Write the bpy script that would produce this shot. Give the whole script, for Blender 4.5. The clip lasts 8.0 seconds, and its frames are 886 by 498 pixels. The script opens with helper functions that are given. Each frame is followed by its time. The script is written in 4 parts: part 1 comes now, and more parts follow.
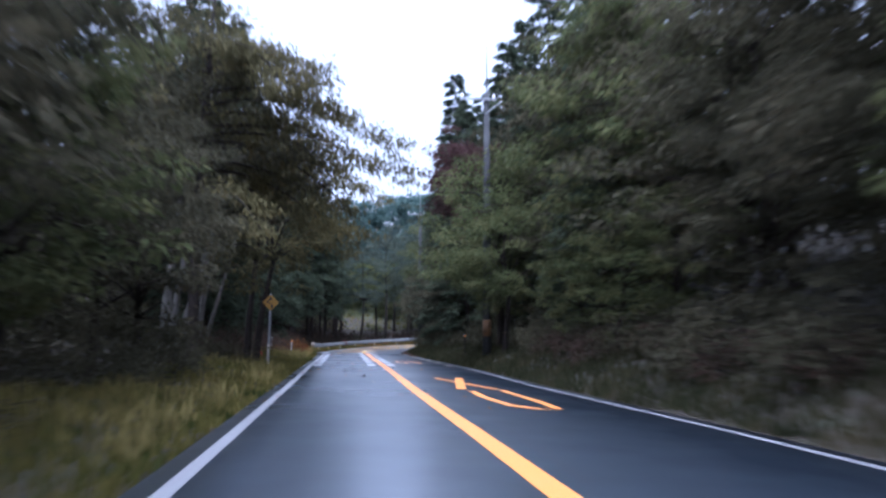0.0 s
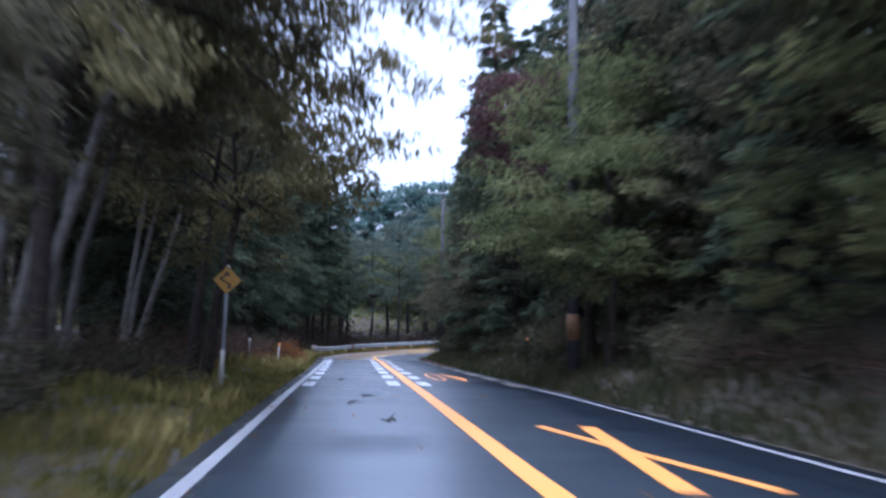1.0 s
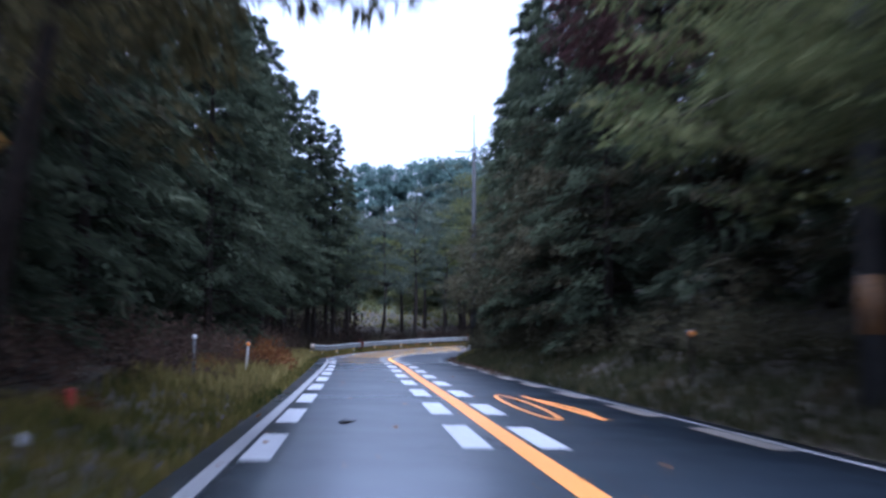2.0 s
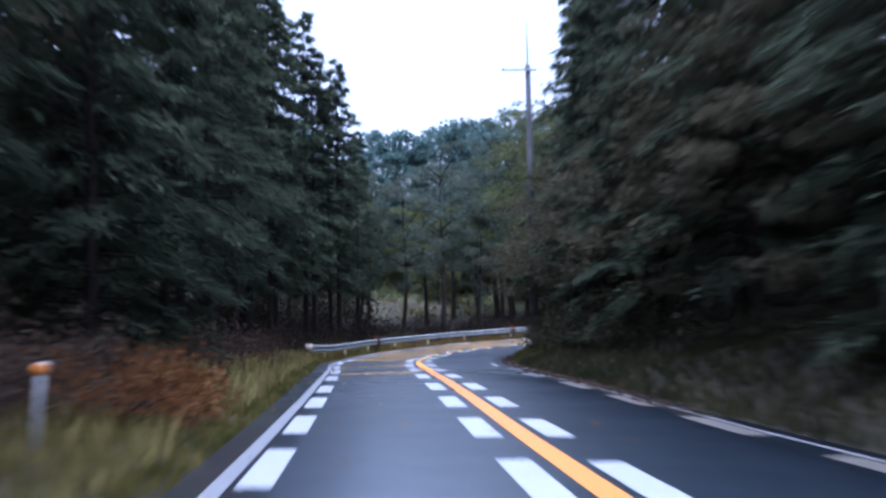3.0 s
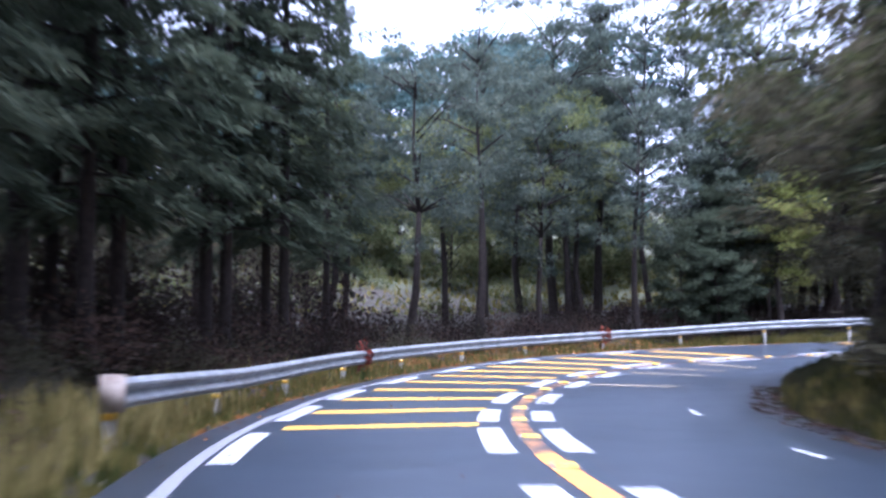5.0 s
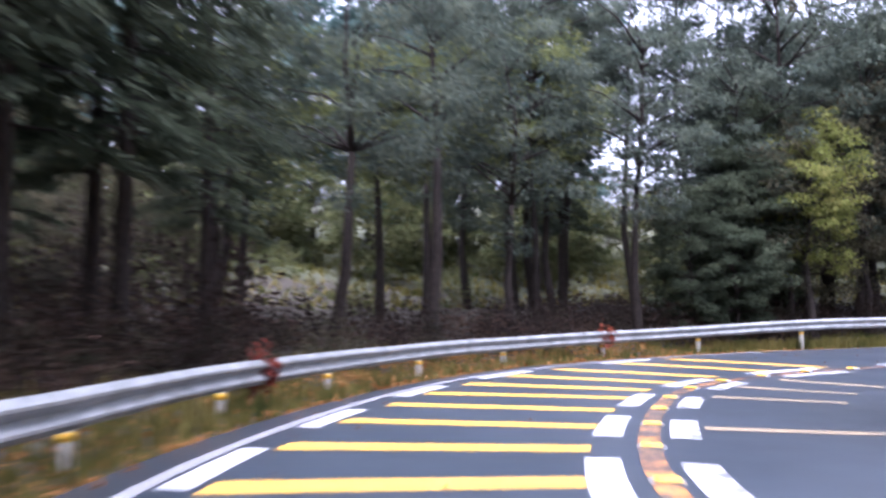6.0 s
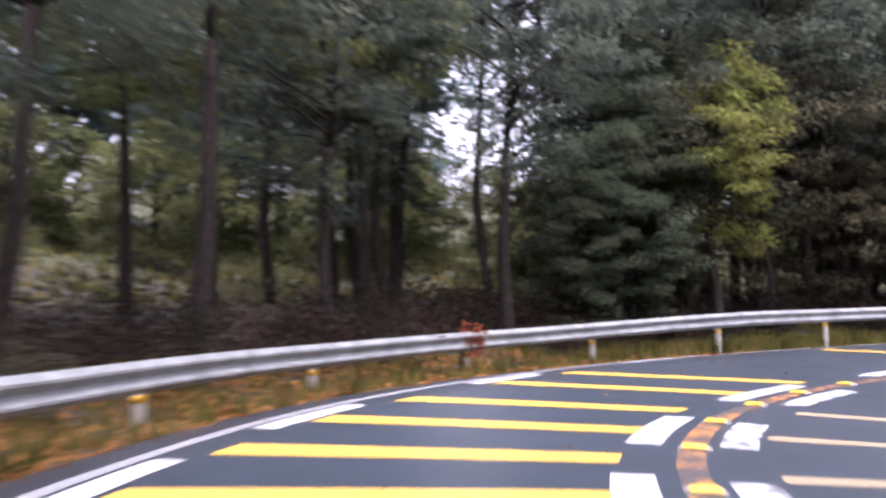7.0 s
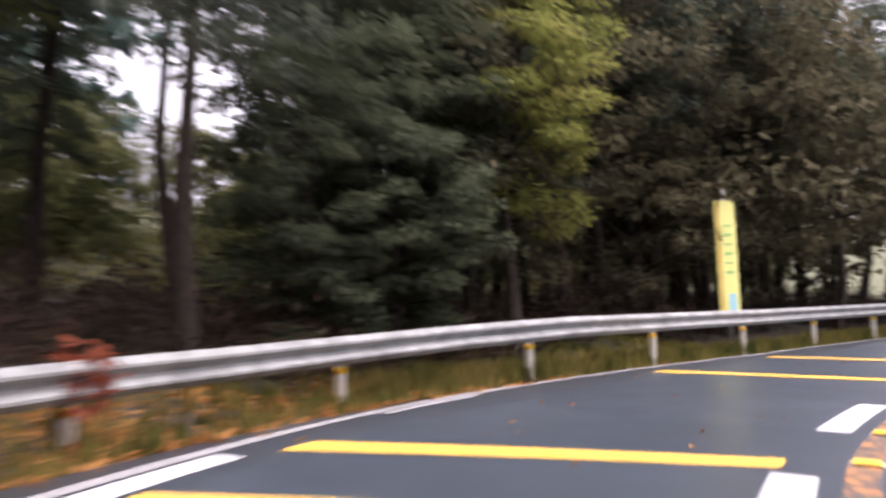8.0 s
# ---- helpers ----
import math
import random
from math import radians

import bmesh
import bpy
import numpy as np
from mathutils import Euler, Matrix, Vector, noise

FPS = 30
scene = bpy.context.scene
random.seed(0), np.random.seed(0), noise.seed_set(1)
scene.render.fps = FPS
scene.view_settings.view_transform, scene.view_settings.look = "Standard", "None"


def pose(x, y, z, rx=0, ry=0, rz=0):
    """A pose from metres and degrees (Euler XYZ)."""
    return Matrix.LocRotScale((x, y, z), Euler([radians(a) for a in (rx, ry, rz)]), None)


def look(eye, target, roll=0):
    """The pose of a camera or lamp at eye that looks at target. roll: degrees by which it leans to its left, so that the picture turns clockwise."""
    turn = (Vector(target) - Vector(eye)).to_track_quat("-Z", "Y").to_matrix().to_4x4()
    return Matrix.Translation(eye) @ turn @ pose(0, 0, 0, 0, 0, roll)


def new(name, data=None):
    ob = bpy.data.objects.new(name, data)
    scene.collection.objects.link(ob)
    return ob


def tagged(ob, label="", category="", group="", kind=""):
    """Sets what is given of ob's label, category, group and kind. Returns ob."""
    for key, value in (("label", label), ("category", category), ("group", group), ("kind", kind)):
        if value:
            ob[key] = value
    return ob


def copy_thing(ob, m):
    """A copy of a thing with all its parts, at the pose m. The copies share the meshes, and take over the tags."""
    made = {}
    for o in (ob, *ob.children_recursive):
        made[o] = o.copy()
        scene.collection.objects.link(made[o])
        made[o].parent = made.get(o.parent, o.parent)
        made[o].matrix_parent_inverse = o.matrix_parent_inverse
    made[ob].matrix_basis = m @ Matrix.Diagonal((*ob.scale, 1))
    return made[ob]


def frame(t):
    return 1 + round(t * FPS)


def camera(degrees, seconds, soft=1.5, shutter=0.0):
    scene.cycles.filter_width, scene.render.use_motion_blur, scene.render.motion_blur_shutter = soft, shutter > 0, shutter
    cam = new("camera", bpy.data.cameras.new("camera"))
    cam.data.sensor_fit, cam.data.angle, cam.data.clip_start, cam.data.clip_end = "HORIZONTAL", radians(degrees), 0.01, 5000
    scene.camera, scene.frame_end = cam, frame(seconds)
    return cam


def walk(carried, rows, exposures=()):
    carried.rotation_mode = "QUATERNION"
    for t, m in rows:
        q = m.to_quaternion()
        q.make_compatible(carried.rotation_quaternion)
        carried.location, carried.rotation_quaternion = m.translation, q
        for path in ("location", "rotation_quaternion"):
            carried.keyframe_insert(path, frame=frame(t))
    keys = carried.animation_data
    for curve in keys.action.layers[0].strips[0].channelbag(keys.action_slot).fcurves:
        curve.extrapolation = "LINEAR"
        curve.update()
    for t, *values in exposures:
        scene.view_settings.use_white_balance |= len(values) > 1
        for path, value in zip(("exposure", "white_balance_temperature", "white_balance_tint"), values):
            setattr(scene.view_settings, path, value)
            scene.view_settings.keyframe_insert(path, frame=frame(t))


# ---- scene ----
cam = camera(53.9, 8.0, soft=2.6, shutter=0.75)
PATH = [
    (0, (-1.639, -3.558, 1.249), (-1.418, -1.576, 1.396), 0.10),
    (0.5, (-1.631, 3.465, 1.064), (-1.418, 5.449, 1.208), 0.11),
    (1, (-1.674, 10.519, 0.871), (-1.469, 12.502, 1.025), 0.54),
    (1.5, (-1.717, 17.562, 0.674), (-1.52, 19.546, 0.831), 0.75),
    (2, (-1.796, 24.73, 0.476), (-1.606, 26.715, 0.621), 0.21),
    (3.5, (-1.793, 48.593, -0.11), (-1.639, 50.583, 0.014), -1.54),
    (4, (-1.898, 55.941, -0.338), (-1.74, 57.931, -0.215), -1.17),
    (4.5, (-2.065, 63.021, -0.534), (-1.882, 65.008, -0.404), -0.41),
    (5.8, (-2.077, 77.91, -1.157), (-1.717, 79.872, -1.009), -0.03),
    (6, (-1.798, 79.807, -1.198), (-1.375, 81.756, -1.051), 0.27),
    (6.5, (-0.674, 84.356, -1.31), (-0.065, 86.255, -1.157), -0.14),
    (7, (0.878, 88.48, -1.356), (1.691, 90.302, -1.207), -0.14),
    (7.5, (2.873, 92.507, -1.414), (3.941, 94.191, -1.255), -0.33),
    (8, (5.457, 95.949, -1.345), (6.794, 97.428, -1.186), -0.02),
]
walk(cam, [(t, look(eye, target, roll)) for t, eye, target, roll in PATH], exposures=[(0, 1.78, 4820, 22), (1, 1.85, 4750, 21), (2.1, 1.7, 4700, 23), (3.5, 1.85, 4680, 24), (4.7, 2.55, 4780, 28), (5.8, 2.6, 5250, 30), (7.0, 2.37, 5850, 32), (8, 2.2, 6500, 29)])

# ---- light: an overcast evening sky ----
world = bpy.data.worlds.new("overcast_sky")
scene.world = world
world.use_nodes = True
wn, wl = world.node_tree.nodes, world.node_tree.links
sky = wn.new("ShaderNodeTexSky")
sky.sky_type, sky.sun_disc = "NISHITA", False
sky.sun_elevation, sky.sun_rotation = radians(70), radians(195)
sky.air_density, sky.dust_density, sky.ozone_density = 1.0, 6.0, 1.0
tone = wn.new("ShaderNodeHueSaturation")
tone.inputs["Saturation"].default_value = 0.18
wl.new(sky.outputs[0], tone.inputs["Color"])
wl.new(tone.outputs[0], wn["Background"].inputs["Color"])
wn["Background"].inputs["Strength"].default_value = 0.15
sun = new("sun", bpy.data.lights.new("sun", "SUN"))
sun.data.energy, sun.data.angle, sun.data.color = 0.35, radians(40), (1.0, 0.98, 0.95)
sun.matrix_world = look((0, 0, 60), (3, 12, 0))


# ---- materials ----
def material(name):
    m = bpy.data.materials.new(name)
    m.use_nodes = True
    return m, m.node_tree.nodes, m.node_tree.links, m.node_tree.nodes["Principled BSDF"]


def ramp(nodes, links, source, stops):
    r = nodes.new("ShaderNodeValToRGB")
    while len(r.color_ramp.elements) < len(stops):
        r.color_ramp.elements.new(0.5)
    for e, (pos, col) in zip(r.color_ramp.elements, stops):
        e.position, e.color = pos, (*col, 1)
    links.new(source, r.inputs["Fac"])
    return r.outputs["Color"]


def noise_tex(nodes, links, scale, detail=4.0, rough=0.6, vector=None):
    n = nodes.new("ShaderNodeTexNoise")
    n.inputs["Scale"].default_value, n.inputs["Detail"].default_value, n.inputs["Roughness"].default_value = scale, detail, rough
    if vector is not None:
        links.new(vector, n.inputs["Vector"])
    return n.outputs["Fac"]


def position(nodes):
    return nodes.new("ShaderNodeNewGeometry").outputs["Position"]


def blend(nodes, links, fac, a, b, mode="MIX"):
    mx = nodes.new("ShaderNodeMix")
    mx.data_type, mx.blend_type = "RGBA", mode
    for sock, v in ((mx.inputs["Factor"], fac), (mx.inputs[6], a), (mx.inputs[7], b)):
        if isinstance(v, (int, float)):
            sock.default_value = v
        elif isinstance(v, tuple):
            sock.default_value = (*v, 1)
        else:
            links.new(v, sock)
    return mx.outputs[2]


def bumped(nodes, links, bsdf, height, strength, distance=0.02):
    b = nodes.new("ShaderNodeBump")
    b.inputs["Strength"].default_value, b.inputs["Distance"].default_value = strength, distance
    links.new(height, b.inputs["Height"])
    links.new(b.outputs["Normal"], bsdf.inputs["Normal"])


def mapped(nodes, links, source, low, high, a=0.3, b=0.7):
    r = nodes.new("ShaderNodeMapRange")
    r.inputs["From Min"].default_value, r.inputs["From Max"].default_value = a, b
    r.inputs["To Min"].default_value, r.inputs["To Max"].default_value = low, high
    links.new(source, r.inputs["Value"])
    return r.outputs["Result"]


def surface(name, stops, scale, rough=(0.5, 0.8), bump=0.3, fine=60.0, metal=0.0, sheen=0.5):
    """A mottled surface: two scales of noise in colour, gloss and relief."""
    m, n, l, b = material(name)
    p = position(n)
    big, small = noise_tex(n, l, scale, 5, 0.65, p), noise_tex(n, l, fine, 3, 0.6, p)
    col = ramp(n, l, big, stops)
    l.new(blend(n, l, mapped(n, l, small, 0.0, 0.35), col, tuple(0.55 * c for c in stops[0][1])), b.inputs["Base Color"])
    l.new(mapped(n, l, small, *rough), b.inputs["Roughness"])
    b.inputs["Metallic"].default_value = metal
    b.inputs["Specular IOR Level"].default_value = sheen
    bumped(n, l, b, small, bump, 0.01)
    return m


def leafy(name, stops, rough=0.75):
    """Foliage whose every leaf has its own shade."""
    m, n, l, b = material(name)
    geo = n.new("ShaderNodeNewGeometry")
    own = ramp(n, l, geo.outputs["Random Per Island"], stops)
    patch = noise_tex(n, l, 0.8, 4, 0.65, geo.outputs["Position"])
    tint = ramp(n, l, patch, [(0.35, stops[0][1]), (0.5, stops[len(stops) // 2][1]), (0.68, stops[-1][1])])
    shade = blend(n, l, 0.72, own, tint)
    l.new(shade, b.inputs["Base Color"])
    b.inputs["Roughness"].default_value = rough
    b.inputs["Specular IOR Level"].default_value = 0.06
    # thin leaves let some light through
    thin, mixed = n.new("ShaderNodeBsdfTranslucent"), n.new("ShaderNodeMixShader")
    l.new(shade, thin.inputs["Color"])
    mixed.inputs[0].default_value = 0.5
    l.new(b.outputs[0], mixed.inputs[1])
    l.new(thin.outputs[0], mixed.inputs[2])
    l.new(mixed.outputs[0], n["Material Output"].inputs["Surface"])
    return m


def sums(nodes, links, op, a, b):
    m = nodes.new("ShaderNodeMath")
    m.operation = op
    for sock, v in zip(m.inputs, (a, b)):
        if isinstance(v, (int, float)):
            sock.default_value = v
        else:
            links.new(v, sock)
    return m.outputs[0]


def wet_asphalt():
    m, n, l, b = material("wet_asphalt")
    p = position(n)
    grain, mid, big = noise_tex(n, l, 140, 2, 0.6, p), noise_tex(n, l, 1.6, 5, 0.65, p), noise_tex(n, l, 0.22, 4, 0.6, p)
    where = n.new("ShaderNodeSeparateXYZ")
    l.new(p, where.inputs[0])
    x, y = where.outputs["X"], where.outputs["Y"]
    # the far lane was resurfaced with coarse dark asphalt that ends in a slanting seam
    q = sums(n, l, "ADD", y, sums(n, l, "MULTIPLY", sums(n, l, "ADD", x, -0.9), 3.15))
    q = sums(n, l, "ADD", q, mapped(n, l, mid, -0.5, 0.5))
    inside = mapped(n, l, q, 1, 0, 68.3, 69.4)
    coarse = sums(n, l, "MULTIPLY", mapped(n, l, sums(n, l, "ADD", x, mapped(n, l, big, -0.5, 0.5)), 0, 1.0, 0.5, 2.6), inside)
    seam = sums(n, l, "MULTIPLY", sums(n, l, "MULTIPLY", mapped(n, l, q, 0, 1, 65.5, 68.5), inside), mapped(n, l, x, 0, 1, 0.65, 1.2))
    # a rough spot in the near lane
    ex, ey = sums(n, l, "DIVIDE", sums(n, l, "ADD", x, 1.5), 0.85), sums(n, l, "DIVIDE", sums(n, l, "ADD", y, -21.4), 1.5)
    e = sums(n, l, "ADD", sums(n, l, "ADD", sums(n, l, "MULTIPLY", ex, ex), sums(n, l, "MULTIPLY", ey, ey)), mapped(n, l, mid, -0.7, 0.7))
    spot = mapped(n, l, e, 0.55, 0, 0.2, 1.1)
    dull = sums(n, l, "MAXIMUM", sums(n, l, "MAXIMUM", coarse, seam), spot)
    col = ramp(n, l, mid, [(0.3, (0.006, 0.012, 0.018)), (0.5, (0.011, 0.019, 0.029)), (0.75, (0.018, 0.029, 0.042))])
    col = blend(n, l, mapped(n, l, grain, 0.0, 0.5), col, (0.027, 0.038, 0.052))
    l.new(blend(n, l, sums(n, l, "MULTIPLY", dull, 0.85), col, (0.006, 0.008, 0.011)), b.inputs["Base Color"])
    l.new(mapped(n, l, big, 0.34, 0.48, 0.35, 0.65), b.inputs["Roughness"])
    l.new(mapped(n, l, dull, 0.5, 0.04, 0, 1), b.inputs["Specular IOR Level"])
    # the film of water is thinner round the bend and on the coarse lane
    film = mapped(n, l, y, 1.0, 0.5, 66, 84)
    l.new(sums(n, l, "MULTIPLY", film, mapped(n, l, dull, 1.0, 0.12, 0, 1)), b.inputs["Coat Weight"])
    l.new(mapped(n, l, y, 0.27, 0.38, 70, 86), b.inputs["Coat Roughness"])
    b.inputs["Coat IOR"].default_value = 1.9
    bumped(n, l, b, grain, 0.12, 0.003)
    return m


def paint(name, colour, worn, rough=(0.3, 0.5), wear=0.62, grain=55, bare=0.8):
    m, n, l, b = material(name)
    p = position(n)
    fine, big = noise_tex(n, l, grain, 4, 0.7, p), noise_tex(n, l, 2.5, 4, 0.65, p)
    col = blend(n, l, mapped(n, l, big, 0.0, 0.3, 0.4, 0.75), colour, worn)
    l.new(blend(n, l, mapped(n, l, fine, 0.0, bare, wear, wear + 0.16), col, (0.05, 0.05, 0.052)), b.inputs["Base Color"])
    l.new(mapped(n, l, fine, *rough), b.inputs["Roughness"])
    bumped(n, l, b, fine, 0.2, 0.004)
    return m


def plain(name, colour, rough=0.5, metal=0.0):
    m, n, l, b = material(name)
    p = position(n)
    spots = noise_tex(n, l, 18, 4, 0.65, p)
    l.new(blend(n, l, mapped(n, l, spots, 0.0, 0.5), colour, tuple(0.6 * c for c in colour)), b.inputs["Base Color"])
    l.new(mapped(n, l, spots, rough, min(1, rough + 0.2)), b.inputs["Roughness"])
    b.inputs["Metallic"].default_value = metal
    return m


ASPHALT = wet_asphalt()
WHITE_PAINT = paint("white_road_paint", (0.42, 0.43, 0.44), (0.26, 0.26, 0.26), wear=0.56)
EDGE_PAINT = paint("grey_edge_paint", (0.24, 0.24, 0.24), (0.15, 0.15, 0.15), wear=0.58)
FADED_WHITE = paint("faded_white_paint", (0.22, 0.22, 0.22), (0.09, 0.09, 0.09), wear=0.38, grain=9)
YELLOW_PAINT = paint("yellow_road_paint", (0.74, 0.27, 0.05), (0.6, 0.27, 0.1))
BAR_PAINT = paint("yellow_bar_paint", (0.68, 0.365, 0.05), (0.46, 0.28, 0.09), wear=0.56)
WORN_YELLOW = paint("worn_yellow_paint", (0.55, 0.22, 0.05), (0.3, 0.15, 0.08), wear=0.36, grain=3.2, bare=0.97)
TAN_MARK = paint("tan_worn_paint", (0.17, 0.15, 0.125), (0.1, 0.09, 0.08), wear=0.55)
BLOTCHY_WHITE = paint("blotchy_white_paint", (0.5, 0.51, 0.52), (0.3, 0.3, 0.31), wear=0.45, grain=4, bare=0.95)
WORN_WHITE = paint("worn_white_paint", (0.4, 0.41, 0.42), (0.22, 0.22, 0.23), wear=0.5)
WORN_BAR = paint("worn_bar_paint", (0.38, 0.29, 0.17), (0.27, 0.22, 0.16), wear=0.5)
POST_CREAM = plain("cream_post_paint", (0.55, 0.52, 0.44), 0.5)
STUD_BASE = plain("stud_grey", (0.2, 0.2, 0.2), 0.5)
STUD = plain("yellow_stud", (0.85, 0.5, 0.04), 0.3)
STEEL = surface("galvanised_steel", [(0.3, (0.13, 0.135, 0.13)), (0.6, (0.28, 0.29, 0.28))], 3.0, (0.45, 0.65), 0.15, 25, 0.15)
RUST = surface("rusty_steel", [(0.3, (0.17, 0.12, 0.08)), (0.6, (0.36, 0.3, 0.23))], 4.0, (0.5, 0.8), 0.2, 25)
RUST_BAND = surface("worn_orange_band", [(0.35, (0.1, 0.055, 0.025)), (0.6, (0.22, 0.11, 0.035))], 5.0, (0.5, 0.8), 0.1, 25)
POLE_WHITE = plain("white_pole_paint", (0.6, 0.6, 0.58), 0.35)
WET_CONCRETE = surface("wet_dark_concrete", [(0.3, (0.04, 0.04, 0.04)), (0.65, (0.08, 0.08, 0.078))], 1.5, (0.7, 0.9), sheen=0.15)
SIGN_YELLOW = plain("sign_yellow", (0.34, 0.18, 0.015), 0.45)
SIGN_BLACK = plain("sign_black", (0.015, 0.015, 0.015), 0.4)
SIGN_BACK = plain("sign_grey", (0.35, 0.36, 0.37), 0.4, 0.5)
AMBER = plain("amber_reflector", (0.8, 0.26, 0.02), 0.2)
PEARL = plain("white_reflector", (0.8, 0.8, 0.8), 0.2)
RED = plain("red_marker_paint", (0.4, 0.05, 0.03), 0.4)
LIME = plain("lime_sign", (0.52, 0.52, 0.17), 0.6)
GREEN_INK = plain("green_lettering", (0.2, 0.36, 0.12), 0.5)
BARK = surface("dark_bark", [(0.3, (0.014, 0.011, 0.009)), (0.6, (0.032, 0.025, 0.02))], 6, (0.8, 0.95), 0.8, 30, sheen=0.12)
PALE_BARK = surface("pale_grey_bark", [(0.3, (0.065, 0.06, 0.05)), (0.6, (0.13, 0.12, 0.1))], 5, (0.7, 0.95), 0.6, 30)
CEDAR = leafy("cedar_needles", [(0.0, (0.0289, 0.0389, 0.0231)), (0.5, (0.0566, 0.0697, 0.0413)), (1.0, (0.1043, 0.1192, 0.0696))])
CEDAR_BLUE = leafy("blue_green_needles", [(0.0, (0.0373, 0.0522, 0.0399)), (0.5, (0.0756, 0.0908, 0.0669)), (1.0, (0.1335, 0.1513, 0.1014))])
# distance haze is put into the colour: lighter and bluer than CEDAR_BLUE
HAZED_NEEDLES = leafy("hazed_blue_green_needles", [(0.0, (0.0485, 0.0836, 0.0777)), (0.5, (0.0918, 0.1386, 0.1211)), (1.0, (0.1444, 0.2029, 0.1678))])
DARK_LEAF = leafy("dark_leaves", [(0.0, (0.0318, 0.0322, 0.0190)), (0.5, (0.0626, 0.0585, 0.0332)), (1.0, (0.1203, 0.1031, 0.0603))])
OLIVE_LEAF = leafy("olive_leaves", [(0.0, (0.0447, 0.0574, 0.0237)), (0.5, (0.0938, 0.1046, 0.0413)), (1.0, (0.1640, 0.1581, 0.0665))])
LIGHT_OLIVE = leafy("light_olive_leaves", [(0.0, (0.06, 0.075, 0.03)), (0.5, (0.125, 0.14, 0.05)), (1.0, (0.21, 0.21, 0.08))])
BROWN_OLIVE = leafy("brownish_olive_leaves", [(0.0, (0.05, 0.046, 0.022)), (0.5, (0.1, 0.09, 0.04)), (1.0, (0.18, 0.15, 0.06))])
YELLOW_LEAF = leafy("yellow_green_leaves", [(0.0, (0.0825, 0.0980, 0.0245)), (0.5, (0.1544, 0.1698, 0.0422)), (1.0, (0.2411, 0.2256, 0.0709))])
RED_LEAF = leafy("red_leaves", [(0.0, (0.0360, 0.0208, 0.0197)), (0.5, (0.0752, 0.0405, 0.0370)), (1.0, (0.1258, 0.0731, 0.0614))])
# russet leaf colours cut to about a third, for shade under the trees
SHADED_LEAF = leafy("dead_shaded_leaves", [(0.0, (0.0105, 0.0079, 0.0071)), (0.5, (0.0223, 0.0160, 0.0133)), (0.8, (0.0365, 0.0243, 0.0194)), (1.0, (0.0251, 0.0296, 0.0183))])
BROWN_LEAF = leafy("russet_leaves", [(0.0, (0.0296, 0.0238, 0.0173)), (0.4, (0.0582, 0.0420, 0.0310)), (0.7, (0.0968, 0.0579, 0.0417)), (1.0, (0.0475, 0.0605, 0.0346))])
GRASS = leafy("verge_grass", [(0.0, (0.03, 0.045, 0.012)), (0.5, (0.065, 0.08, 0.02)), (0.8, (0.15, 0.13, 0.035)), (1.0, (0.24, 0.18, 0.06))], 0.6)
# darker verge grass, the shade of the right slope mixed into its colour
SHADED_GRASS = leafy("shade_darkened_grass", [(0.0, (0.0233, 0.0263, 0.0129)), (0.6, (0.0463, 0.0493, 0.0224)), (1.0, (0.0892, 0.0699, 0.0371))])
DRY_GRASS = leafy("dry_grass", [(0.0, (0.1, 0.085, 0.03)), (0.5, (0.22, 0.18, 0.06)), (1.0, (0.36, 0.3, 0.11))], 0.6)
STONE = surface("mossy_stone", [(0.3, (0.16, 0.16, 0.15)), (0.6, (0.3, 0.3, 0.28))], 5)


def soil():
    m, n, l, b = material("forest_soil")
    p = position(n)
    big, mid, fine = noise_tex(n, l, 0.25, 5, 0.6, p), noise_tex(n, l, 2.2, 5, 0.7, p), noise_tex(n, l, 30, 3, 0.7, p)
    forest = ramp(n, l, mid, [(0.3, (0.02, 0.014, 0.01)), (0.5, (0.038, 0.028, 0.016)), (0.65, (0.03, 0.034, 0.014))])
    field = ramp(n, l, mid, [(0.3, (0.03, 0.038, 0.015)), (0.5, (0.06, 0.064, 0.028)), (0.72, (0.1, 0.095, 0.045))])
    sep = n.new("ShaderNodeSeparateXYZ")
    l.new(p, sep.inputs[0])
    # the open meadow behind the wood
    lim = n.new("ShaderNodeMath")
    lim.operation = "ADD"
    l.new(sep.outputs["Y"], lim.inputs[0])
    l.new(mapped(n, l, big, -6, 6), lim.inputs[1])
    east = mapped(n, l, sep.outputs["X"], 0, 1, -10, -6)
    both = n.new("ShaderNodeMath")
    both.operation = "MULTIPLY"
    l.new(mapped(n, l, lim.outputs[0], 0, 1, 119, 124), both.inputs[0])
    l.new(east, both.inputs[1])
    l.new(blend(n, l, both.outputs[0], forest, field), b.inputs["Base Color"])
    b.inputs["Roughness"].default_value = 0.9
    bumped(n, l, b, fine, 0.8, 0.05)
    return m


SOIL = soil()


# ---- mesh helpers ----
def mesh_of(name, verts, faces, mat, smooth=False):
    me = bpy.data.meshes.new(name)
    me.from_pydata([tuple(v) for v in verts], [], [tuple(f) for f in faces])
    me.materials.append(mat)
    if smooth:
        me.polygons.foreach_set("use_smooth", [True] * len(me.polygons))
    me.update()
    return me


